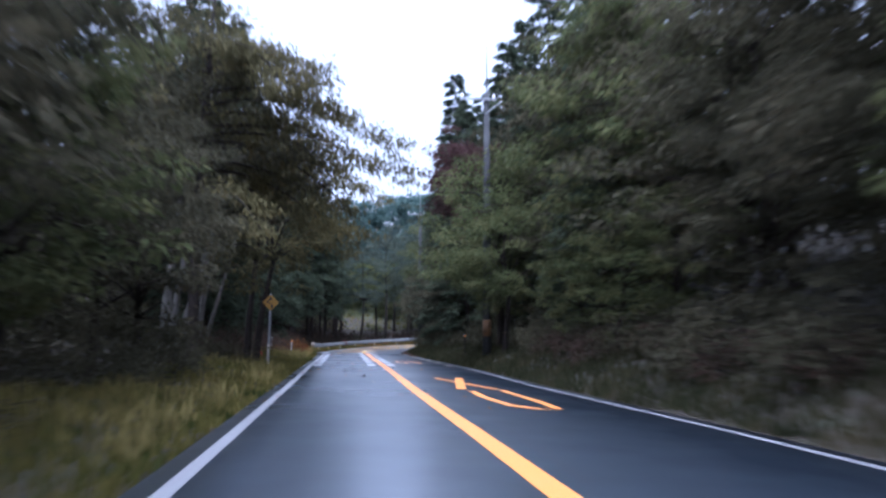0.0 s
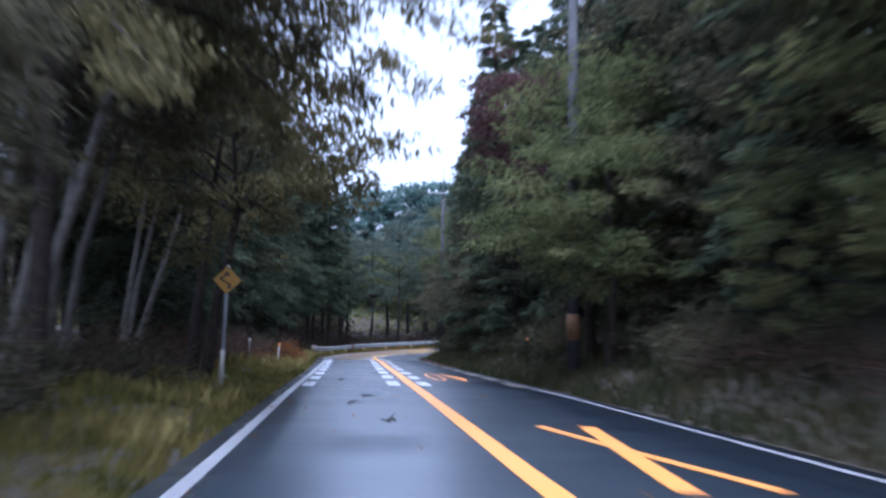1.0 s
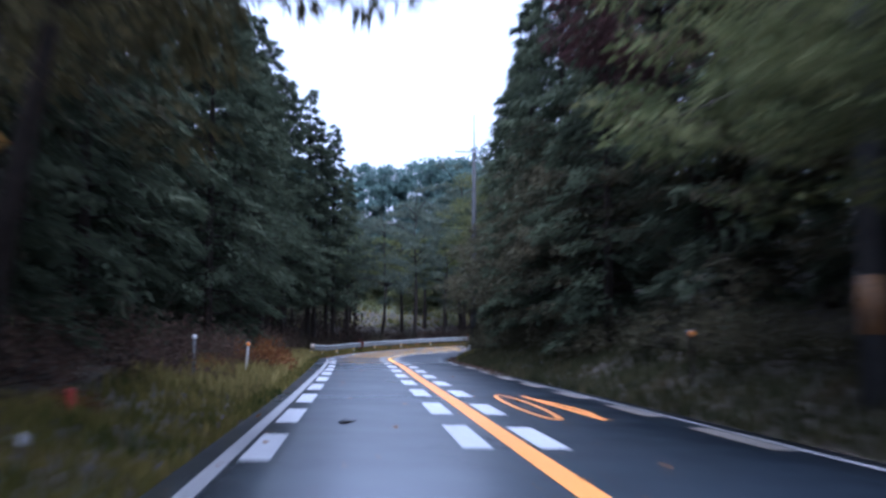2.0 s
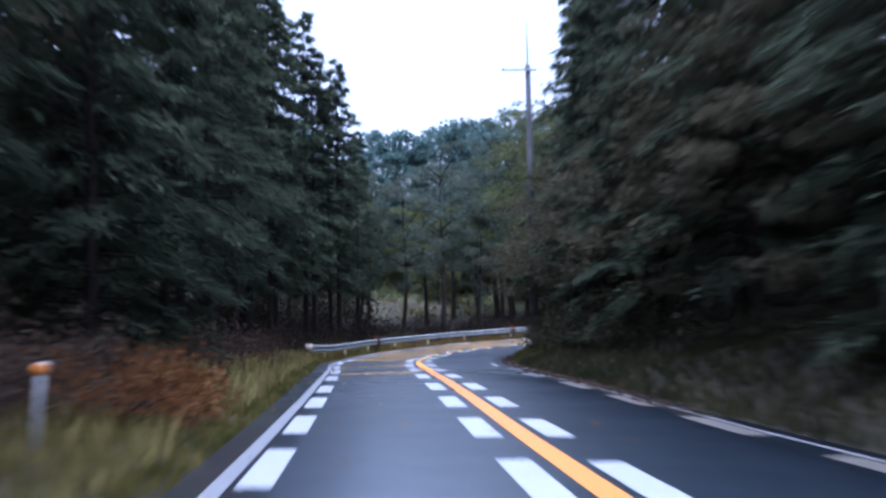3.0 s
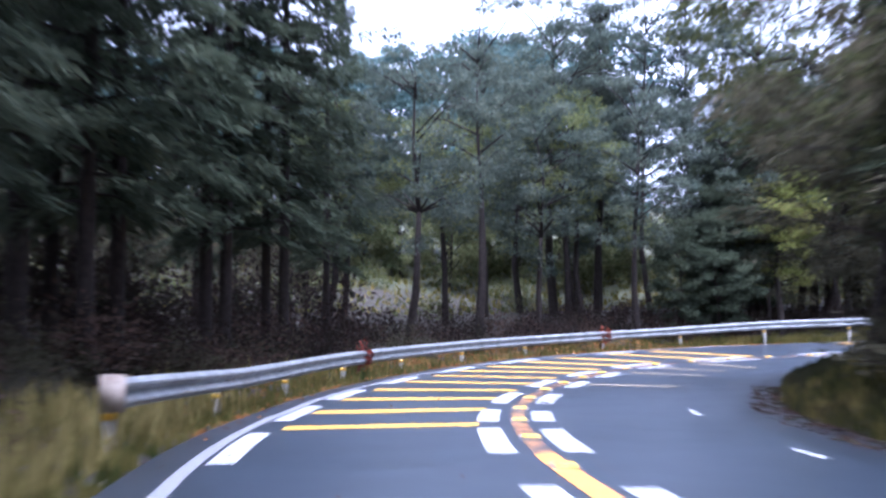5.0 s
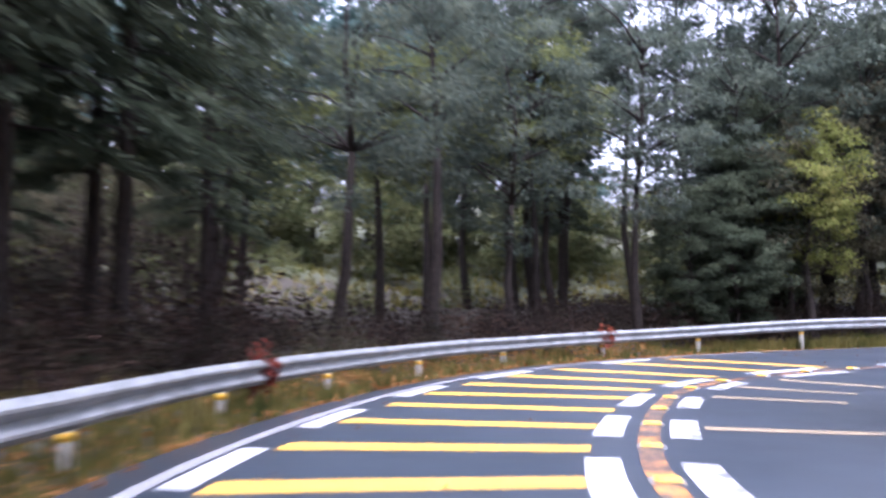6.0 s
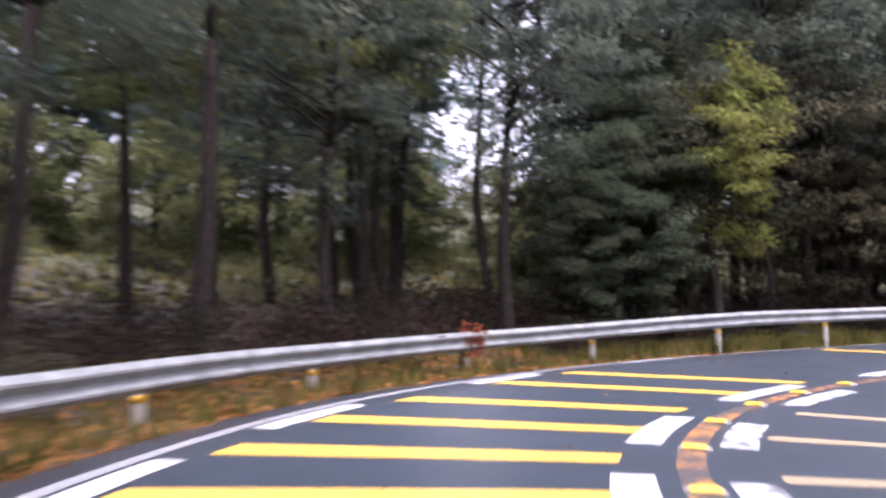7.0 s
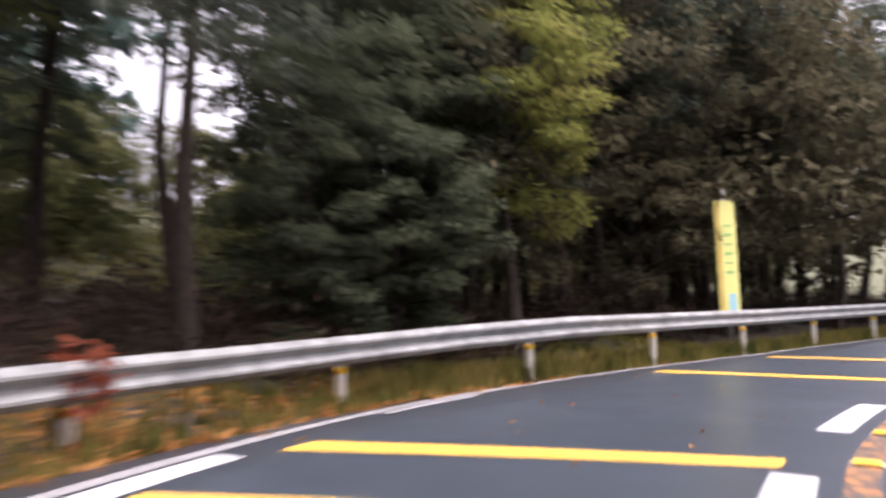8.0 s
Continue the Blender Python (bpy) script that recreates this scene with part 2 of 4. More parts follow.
def quads(name, corners, mat):
    """A mesh of loose leaves from an array (n, 3 or 4, 3)."""
    n, k = corners.shape[:2]
    me = bpy.data.meshes.new(name)
    me.vertices.add(k * n)
    me.vertices.foreach_set("co", np.asarray(corners, np.float32).ravel())
    me.loops.add(k * n)
    me.loops.foreach_set("vertex_index", np.arange(k * n, dtype=np.int32))
    me.polygons.add(n)
    me.polygons.foreach_set("loop_start", np.arange(0, k * n, k, dtype=np.int32))
    me.polygons.foreach_set("loop_total", np.full(n, k, np.int32))
    me.materials.append(mat)
    me.update(calc_edges=True)
    return me


def part(name, me, parent, label="", at=None):
    ob = new(name, me)
    ob.parent = parent
    if at is not None:
        ob.matrix_basis = at
    if label:
        ob["label"] = label
    return ob


def thing(name, label, category, group="", kind="", at=None):
    ob = tagged(new(name), label, category, group, kind)
    ob.empty_display_size = 0.2
    if at is not None:
        ob.matrix_basis = at
    return ob


def tube(path, radii, sides=7):
    """Vertices and faces of a tapered tube along a path, closed at its end."""
    path = np.asarray(path, float)
    verts, faces = [], []
    for i, p in enumerate(path):
        d = path[min(i + 1, len(path) - 1)] - path[max(i - 1, 0)]
        d = d / (np.linalg.norm(d) + 1e-9)
        a = np.cross(d, (0.0, 0.0, 1.0) if abs(d[2]) < 0.9 else (1.0, 0.0, 0.0))
        a = a / np.linalg.norm(a)
        b = np.cross(d, a)
        for k in range(sides):
            w = 2 * math.pi * k / sides
            verts.append(p + radii[i] * (math.cos(w) * a + math.sin(w) * b))
    for i in range(len(path) - 1):
        for k in range(sides):
            k2 = (k + 1) % sides
            faces.append((i * sides + k, i * sides + k2, (i + 1) * sides + k2, (i + 1) * sides + k))
    faces.append(tuple((len(path) - 1) * sides + k for k in range(sides)))
    faces.append(tuple(reversed(range(sides))))
    return verts, faces


def merged(pieces):
    verts, faces = [], []
    for v, f in pieces:
        o = len(verts)
        verts += list(v)
        faces += [tuple(i + o for i in g) for g in f]
    return verts, faces


def box(cx, cy, cz, sx, sy, sz, bevel=0.0):
    """Vertices and faces of a box with chamfered upright edges and top."""
    b = min(bevel, 0.45 * min(sx, sy))
    x, y = sx / 2, sy / 2
    ring = [(-x + b, -y), (x - b, -y), (x, -y + b), (x, y - b), (x - b, y), (-x + b, y), (-x, y - b), (-x, -y + b)] if b else [(-x, -y), (x, -y), (x, y), (-x, y)]
    n = len(ring)
    levels = [(-sz / 2, 1.0), (sz / 2 - b, 1.0), (sz / 2, 1 - b / max(x, y))] if b else [(-sz / 2, 1.0), (sz / 2, 1.0)]
    verts = [(cx + k * px, cy + k * py, cz + h) for h, k in levels for px, py in ring]
    faces = [(i * n + j, i * n + (j + 1) % n, (i + 1) * n + (j + 1) % n, (i + 1) * n + j) for i in range(len(levels) - 1) for j in range(n)]
    faces += [tuple(reversed(range(n))), tuple((len(levels) - 1) * n + j for j in range(n))]
    return verts, faces


# ---- the line of the road ----
# s runs along the yellow centre line, off to its right
HEAD_STEP, HEAD_FROM = 5.635, -4.508
HEADINGS = [0.1, 0.1, 0.1, 0.1, 0.2, 0.0, 0.0, 0.2, 0.0, -0.2, 0.0, 0.0, -0.3, 0.1, -0.2, 0.1, -0.7, -9.4, -24.5, -32.3, -58.0, -73.9, -82.0, -85.8, -88.5, -91.2]
Z_STEP = 10.8365
HEIGHTS = [0.01, -0.01, -0.3, -0.63, -0.89, -1.19, -1.5, -1.8, -2.24, -2.54, -2.6, -2.52, -2.27, -1.94]
BANKS = [-0.008, -0.008, -0.008, -0.012, -0.015, -0.02, -0.028, -0.017, -0.012, 0.011, 0.0, -0.026, -0.015, -0.014]
LEFT_W = [3.04, 3.04, 3.01, 3.03, 3.02, 3.02, 3.04, 3.18, 3.47, 4.02, 4.62, 5.11, 5.14, 5.13]
RIGHT_W = [3.51, 3.49, 3.46, 3.39, 3.33, 3.19, 3.06, 2.97, 2.87, 2.93, 3.04, 3.12, 3.19, 3.22]
S_LINE = np.arange(-64.5, 230, 0.5)
K_HEAD = HEAD_FROM + HEAD_STEP * np.arange(len(HEADINGS))
K_Z = HEAD_FROM + Z_STEP * np.arange(len(HEIGHTS))
_h = np.radians(np.interp(S_LINE, K_HEAD, HEADINGS))
_w = np.radians(np.interp(S_LINE - 0.81, K_HEAD, HEADINGS))
_step = np.stack([-np.sin(_w), np.cos(_w)], 1) * 0.5
_line = np.cumsum(_step, 0)
_zero = int(round((HEAD_FROM - S_LINE[0]) / 0.5))
LINE = _line - _line[_zero] + np.array([0.035, -13.524])
SIDE = np.stack([np.cos(_h), np.sin(_h)], 1)


def knots(values, s):
    return np.interp(s, K_Z, values)


def shoulder(s):
    """Asphalt outside the left edge line."""
    return np.interp(s, [52, 76, 108, 117], [0.32, 0.55, 0.5, 0.1])


def margin(s):
    """Asphalt outside the right edge line, wide inside the bend."""
    return np.interp(s, [60, 73, 80, 84, 88, 92, 98, 104, 112, 125], [0.3, 0.45, 0.8, 0.95, 1.3, 1.5, 1.9, 1.8, 0.8, 0.3])


def road_z(s, off):
    return knots(HEIGHTS, s) + knots(BANKS, s) * np.clip(off, -5, 4)


def at(s, off, up=0.0):
    """A place beside the road."""
    i = np.clip((s - S_LINE[0]) / 0.5, 0, len(LINE) - 1.001)
    j = int(i)
    f = i - j
    p, q = LINE[j] * (1 - f) + LINE[j + 1] * f, SIDE[j] * (1 - f) + SIDE[j + 1] * f
    return Vector((p[0] + q[0] * off, p[1] + q[1] * off, float(road_z(s, off)) + up))


def turn(s):
    """The way the road points at s, degrees."""
    return float(np.interp(s, K_HEAD, HEADINGS))


def beside(xy):
    """s and off of many places, by the nearest point of the centre line."""
    xy = np.asarray(xy, float).reshape(-1, 2)
    s, off = np.empty(len(xy)), np.empty(len(xy))
    for a in range(0, len(xy), 4000):
        d = xy[a : a + 4000, None] - LINE[None, ::2]
        j = (d**2).sum(-1).argmin(1) * 2
        dj = xy[a : a + 4000] - LINE[j]
        along = np.stack([-SIDE[j, 1], SIDE[j, 0]], 1)
        s[a : a + 4000] = S_LINE[j] + (dj * along).sum(1)
        side = np.sign((dj * SIDE[j]).sum(1))
        off[a : a + 4000] = side * np.sqrt((dj**2).sum(1))
    return s, off


def lie(x, y):
    """Height of the ground at places x, y."""
    x, y = np.asarray(x, float), np.asarray(y, float)
    s, off = beside(np.stack([x.ravel(), y.ravel()], 1))
    base = road_z(s, off)
    out_l, out_r = -off - knots(LEFT_W, s) - shoulder(s) + 0.1, off - knots(RIGHT_W, s) - margin(s) + 0.05
    left = np.interp(out_l, [-1, -0.25, 0.1, 1.2, 3, 6, 10, 16, 30, 45, 80, 300], [-0.3, -0.22, -0.03, 0.04, 0.25, 0.8, 1.1, 1.6, 4.6, 7.5, 12, 45])
    right = np.interp(out_r, [-1, -0.25, 0.1, 0.5, 1.0, 2, 3.5, 6, 20, 60, 300], [-0.3, -0.22, -0.03, 0.12, 0.36, 0.75, 1.2, 2.1, 8, 22, 80])
    z = base + np.where(off < 0, left, right)
    rough = np.clip(np.maximum(out_l, out_r), 0, 3) / 3
    bumps = 0.16 * np.sin(0.9 * x + 0.4 * np.sin(0.7 * y)) * np.cos(0.8 * y + 0.3 * x) + 0.1 * np.sin(2.3 * x + 1.1 * y)
    return (z.ravel() + (rough * bumps.ravel())).reshape(x.shape)


def ground_at(s, off, sink=0.0):
    p = at(s, off)
    p.z = float(lie([p.x], [p.y])[0]) - sink
    return p


# ---- ground ----
def axis(lo, hi, step, far):
    mid = np.arange(lo, hi + step / 2, step)
    out = np.array([6, 15, 32, 65, 140, 300, 700, 1600.0])
    return np.concatenate([lo - out[::-1][8 - far :], mid, hi + out[:far]])


GX, GY = axis(-50, 70, 1.0, 8), axis(-30, 150, 1.0, 8)
mx, my = np.meshgrid(GX, GY)
mz = lie(mx, my)
nx, ny = len(GX), len(GY)
grid = [(j * nx + i, j * nx + i + 1, (j + 1) * nx + i + 1, (j + 1) * nx + i) for j in range(ny - 1) for i in range(nx - 1)]
ground = new("ground", mesh_of("ground", np.stack([mx, my, mz], -1).reshape(-1, 3), grid, SOIL, True))
tagged(ground, "forest floor and meadow, brown litter and pale grass", "ground", kind="structure")


# ---- road ----
def ribbon(s0, s1, lo, hi, up, mat, name, step=0.5, thick=0.0):
    """A strip along the road between two offsets, numbers or functions of s."""
    n = max(2, int(round((s1 - s0) / step)) + 1)
    ss = np.linspace(s0, s1, n)
    lo_f, hi_f = (lo if callable(lo) else lambda s: lo), (hi if callable(hi) else lambda s: hi)
    verts, faces = [], []
    for s in ss:
        for o in (lo_f(s), hi_f(s)):
            verts.append(at(s, o, up))
    faces = [(2 * i, 2 * i + 1, 2 * i + 3, 2 * i + 2) for i in range(n - 1)]
    if thick:
        base = len(verts)
        for s in ss:
            for o in (lo_f(s), hi_f(s)):
                verts.append(at(s, o, up - thick))
        for i in range(n - 1):
            faces.append((2 * i + 2, base + 2 * i + 2, base + 2 * i, 2 * i))
            faces.append((2 * i + 1, base + 2 * i + 1, base + 2 * i + 3, 2 * i + 3))
    return mesh_of(name, verts, faces, mat, True)


def left_edge(s):
    return -float(knots(LEFT_W, s)) - float(shoulder(s))


def right_edge(s):
    return float(knots(RIGHT_W, s)) + float(margin(s))


def wide_road(name, s0, s1):
    n = int((s1 - s0) / 0.5) + 1
    ss, across = np.linspace(s0, s1, n), np.linspace(0, 1, 9)
    verts = [at(s, left_edge(s) * (1 - k) + right_edge(s) * k) for s in ss for k in across]
    faces = [(i * 9 + k, i * 9 + k + 1, (i + 1) * 9 + k + 1, (i + 1) * 9 + k) for i in range(n - 1) for k in range(8)]
    base = len(verts)
    verts += [at(s, e, -0.3) for s in ss for e in (left_edge(s), right_edge(s))]
    for i in range(n - 1):
        faces.append(((i + 1) * 9, base + 2 * i + 2, base + 2 * i, i * 9))
        faces.append((i * 9 + 8, base + 2 * i + 1, base + 2 * i + 3, (i + 1) * 9 + 8))
    return mesh_of(name, verts, faces, ASPHALT, True)


road = new("road", wide_road("road", -60, 225))
tagged(road, "wet dark asphalt two-lane mountain road", "road", kind="structure")
part("edge_line", ribbon(-60, 225, lambda s: -float(knots(LEFT_W, s)) - 0.085, lambda s: -float(knots(LEFT_W, s)) + 0.075, 0.006, EDGE_PAINT, "edge_line"), road, "grey-white edge line")
part("edge_line", ribbon(-60, 45, lambda s: float(knots(RIGHT_W, s)) - 0.06, lambda s: float(knots(RIGHT_W, s)) + 0.06, 0.006, EDGE_PAINT, "edge_line"), road, "grey-white edge line")
part("edge_line", ribbon(45, 76.5, lambda s: float(knots(RIGHT_W, s)) - 0.045, lambda s: float(knots(RIGHT_W, s)) + 0.045, 0.006, EDGE_PAINT, "edge_line"), road, "thin grey-white edge line")
# inside the bend only pieces of the line are left
for s0, s1 in [(77.7, 80.2), (82.7, 85.3), (87.4, 88.2), (92.6, 93.6)]:
    part("edge_line", ribbon(s0, s1, lambda s: float(knots(RIGHT_W, s)) - 0.06, lambda s: float(knots(RIGHT_W, s)) + 0.05, 0.006, WORN_WHITE, "edge_line"), road, "remnant of a worn white edge line")
part("edge_line", ribbon(112, 225, lambda s: float(knots(RIGHT_W, s)) - 0.06, lambda s: float(knots(RIGHT_W, s)) + 0.06, 0.006, FADED_WHITE, "edge_line"), road, "nearly worn-off white edge line")
part("centre_line", ribbon(-60, 88, lambda s: -0.13 + float(np.interp(s, [0, 40, 60], [0.05, 0.05, 0])), lambda s: 0.13 + float(np.interp(s, [0, 40, 60], [0.05, 0.05, 0])), 0.007, YELLOW_PAINT, "centre_line"), road, "solid orange-yellow centre line")
part("centre_line", ribbon(88, 225, -0.11, 0.13, 0.007, WORN_YELLOW, "centre_line"), road, "worn blotchy orange centre line")

# white slowing marks beside the lines: where each begins and how long it is
LEFT_MARKS = [(42.3 + 3.63 * k, 2.25) for k in range(8)] + [(72.45, 2.9), (77.4, 3.0), (82.6, 2.9), (87.5, 2.7), (91.7, 2.2), (94.9, 1.8), (98.2, 1.9), (102.0, 1.8), (105.2, 1.7), (109.4, 1.7), (113.5, 1.9)]
MID_MARKS = [(43.3, 2.5), (47.5, 2.4), (51.7, 2.3), (55.9, 2.3), (60.0, 2.3), (64.05, 2.3), (68.2, 2.4), (73.2, 2.8), (78.5, 2.8), (83.4, 2.6), (88.1, 2.6), (91.6, 1.9), (94.6, 2.15), (98.3, 2.1), (101.8, 2.2), (105.5, 2.1), (109.6, 2.8), (115.0, 2.6)]
for s, n in LEFT_MARKS:
    part("slowing_mark", ribbon(s, s + n, lambda t: -float(knots(LEFT_W, t)) + 0.13, lambda t, w=0.2 if s > 112 else 0.43: -float(knots(LEFT_W, t)) + w, 0.006, WHITE_PAINT, "slowing_mark"), road)
for s, n in MID_MARKS:
    part("slowing_mark", ribbon(s, s + n, -0.62, -0.28, 0.006, WHITE_PAINT, "slowing_mark"), road)
    part("slowing_mark", ribbon(s, s + n - 0.2, 0.24, 0.58, 0.006, BLOTCHY_WHITE if s > 94 else WORN_WHITE if s > 80 else WHITE_PAINT, "slowing_mark"), road)
    if s < 78:
        part("slowing_mark", ribbon(s, s + n, lambda t: float(knots(RIGHT_W, t)) - 0.4, lambda t: float(knots(RIGHT_W, t)) - 0.1, 0.006, FADED_WHITE if s > 72 else TAN_MARK, "slowing_mark"), road)
# yellow bars across the lanes
def skewed(s0, s1, lo, hi, wide, mat):
    """A bar across a lane that begins at s0 on its left and s1 on its right."""
    verts = []
    for k in np.linspace(0, 1, 9):
        s = s0 + (s1 - s0) * k
        o = lo + (hi - lo) * k
        verts += [at(s, o, 0.005), at(s + wide, o, 0.005)]
    return mesh_of("cross_bar", verts, [(2 * i, 2 * i + 2, 2 * i + 3, 2 * i + 1) for i in range(8)], mat)


BARS = [(76.95, 77.5), (84.1, 84.75), (90.65, 91.1), (92.9, 93.45), (94.85, 95.4), (96.75, 97.2), (98.8, 99.05), (100.75, 101.0), (102.55, 103.0), (104.15, 104.55), (105.8, 106.25), (107.45, 108.1), (109.65, 110.5), (111.55, 112.75), (120.1, 121.2), (125.0, 126.0)]
for s0, s1 in BARS:
    part("cross_bar", skewed(s0 - 0.09, s1 - 0.09, -float(knots(LEFT_W, s0)) + 0.5, -0.58, 0.44, BAR_PAINT), road)
for s in [99.2, 103.9, 106.2, 108.6]:
    part("cross_bar", ribbon(s, s + 0.3, 0.65, lambda t: float(knots(RIGHT_W, t)) - 0.3, 0.005, WORN_BAR, "cross_bar", 0.17), road)

# raised studs on the centre line of the bend: a pale wedge with an amber lens
stud_base = mesh_of("road_stud", *box(0, 0, 0.014, 0.3, 0.2, 0.03, 0.025), STUD_BASE)
stud_lens = mesh_of("lens", *box(0, -0.045, 0.034, 0.24, 0.13, 0.03, 0.025), STUD)
for s in [79.7 + 2.45 * k for k in range(5)] + [91.7 + 1.95 * k for k in range(14)]:
    stud = part("road_stud", stud_base, road, "pale raised stud" if s < 80 else "", Matrix.Translation(at(s, 0.03, 0.006)) @ pose(0, 0, 0, 0, 0, turn(s)))
    part("lens", stud_lens, stud, "amber reflecting lens" if s < 80 else "")


def stroke(points, width, name):
    """A painted stroke on the road through (s, off) points."""
    verts, n = [], len(points)
    pts = [Vector(p) for p in points]
    for i, p in enumerate(pts):
        d = (pts[min(i + 1, n - 1)] - pts[max(i - 1, 0)]).normalized()
        side = Vector((-d.y, d.x)) * width / 2
        # strokes across the road are drawn longer along it
        side.x *= 2.2
        for k in (-1, 1):
            q = p + k * side
            verts.append(at(q.x, q.y, 0.006))
    return mesh_of(name, verts, [(2 * i, 2 * i + 1, 2 * i + 3, 2 * i + 2) for i in range(n - 1)], YELLOW_PAINT)


def oval(s, off, rs, ro):
    return [(s + rs * math.cos(w), off + ro * math.sin(w)) for w in [2 * math.pi * k / 20 for k in range(21)]]


# the painted limit of the other lane, read from its own side, and the older sign before it
part("painted_digit", stroke(oval(49.6, 1.21, 2.8, 0.22), 0.085, "painted_digit"), road, "orange painted nought")
four = part("painted_digit", stroke([(52.3, 1.7), (50.5, 1.76), (48.6, 1.87), (46.8, 1.97)], 0.13, "painted_digit"), road, "orange painted four with a narrow filled head")
part("fork", stroke([(51.2, 1.8), (49.6, 2.0), (48.2, 2.06), (47.4, 1.98)], 0.11, "fork"), four)
part("painted_sign", stroke([(32.45, 1.15), (29.6, 1.62), (26.85, 2.1)], 0.15, "painted_sign"), road, "orange crossed strokes")
part("painted_sign", stroke([(32.45, 1.88), (29.6, 1.55), (26.8, 1.22)], 0.24, "painted_sign"), road)
part("painted_sign", stroke([(26.0, 1.35), (23.6, 1.3), (21.4, 1.42), (20.7, 1.7), (20.55, 2.1), (22.0, 2.16), (26.3, 2.15)], 0.16, "painted_sign"), road)


# ---- trees ----
rng = np.random.default_rng(7)


def unit(v):
    return v / (np.linalg.norm(v, axis=-1, keepdims=True) + 1e-9)


def leaves(points, ways, length, width, droop=0.25):
    """Slim pointed leaves or sprays that start at points and reach along ways, drooping at the tip."""
    n = len(points)
    ways = unit(ways)
    side = unit(np.cross(ways, np.array([0, 0, 1.0]) + 0.55 * rng.normal(size=(n, 3))))
    ln, wd = length * rng.uniform(0.6, 1.3, (n, 1)), width * rng.uniform(0.6, 1.3, (n, 1))
    tip = points + ways * ln - np.array([0, 0, 1.0]) * ln * droop
    skew = ways * ln * rng.uniform(-0.2, 0.35, (n, 1))
    return np.stack([points + side * wd * 0.5 + skew, tip, points - side * wd * 0.5], 1)


def conifer_parts(height, clear, radius, sprays, size, lean=0.0, often=6.5, skirt=0.55, power=0.75, fan=0.3, sags=(0.25, 0.55)):
    """Trunk pieces and sprays of a cedar: boughs in loose whorls on a straight trunk, bare below clear."""
    top = np.array([lean * height, 0.3 * lean * height, height])
    path = [np.array([0, 0, -0.4]), np.array([0, 0, 0.15]), top * 0.35, top * 0.7, top * 0.98]
    r0 = 0.0075 * height + 0.03
    pieces = [tube(path, [r0 * 1.5, r0 * 1.05, r0 * 0.8, r0 * 0.45, 0.02], 8)]
    boughs = int(often * (height - clear))
    hs = clear + (height - clear) * (np.arange(boughs) + rng.uniform(0, 1, boughs)) / boughs
    pts, dirs = [], []
    per = max(3, sprays // boughs)
    for i, z in enumerate(hs):
        k = (z - clear) / (height - clear)
        reach = radius * (0.12 + 0.88 * (1 - k) ** power) * (skirt + (1 - skirt) * min(1, k * 5)) * rng.uniform(0.6, 1.15)
        w = i * 2.4 + rng.uniform(-0.5, 0.5)
        out = np.array([math.cos(w), math.sin(w), 0])
        rise, sag = rng.uniform(-0.05, 0.25) + 0.3 * k, rng.uniform(*sags)
        root = top * (z / height)
        ts = rng.uniform(0.22, 1.0, per) ** 0.75
        line = root + out * (ts * reach)[:, None]
        line[:, 2] += reach * (rise * ts - sag * ts**2)
        wide = reach * fan * (1.15 - ts)
        across = np.array([-out[1], out[0], 0])
        line += across * (rng.normal(size=per) * wide)[:, None] + rng.normal(size=(per, 3)) * 0.08
        pts.append(line)
        dirs.append(out * 0.8 + across * rng.normal(size=(per, 1)) * 0.7 + np.array([0, 0, 1]) * rng.uniform(-0.7, 0.25, (per, 1)))
        if reach > 0.8:
            e = root + out * reach * 0.8
            e[2] += reach * (rise * 0.8 - sag * 0.64)
            m = (root + e) / 2
            m[2] += 0.08 * reach
            pieces.append(tube([root, m, e], [0.035 + 0.004 * reach, 0.025, 0.008], 3))
    return pieces, leaves(np.concatenate(pts), np.concatenate(dirs), size, size * 0.3)


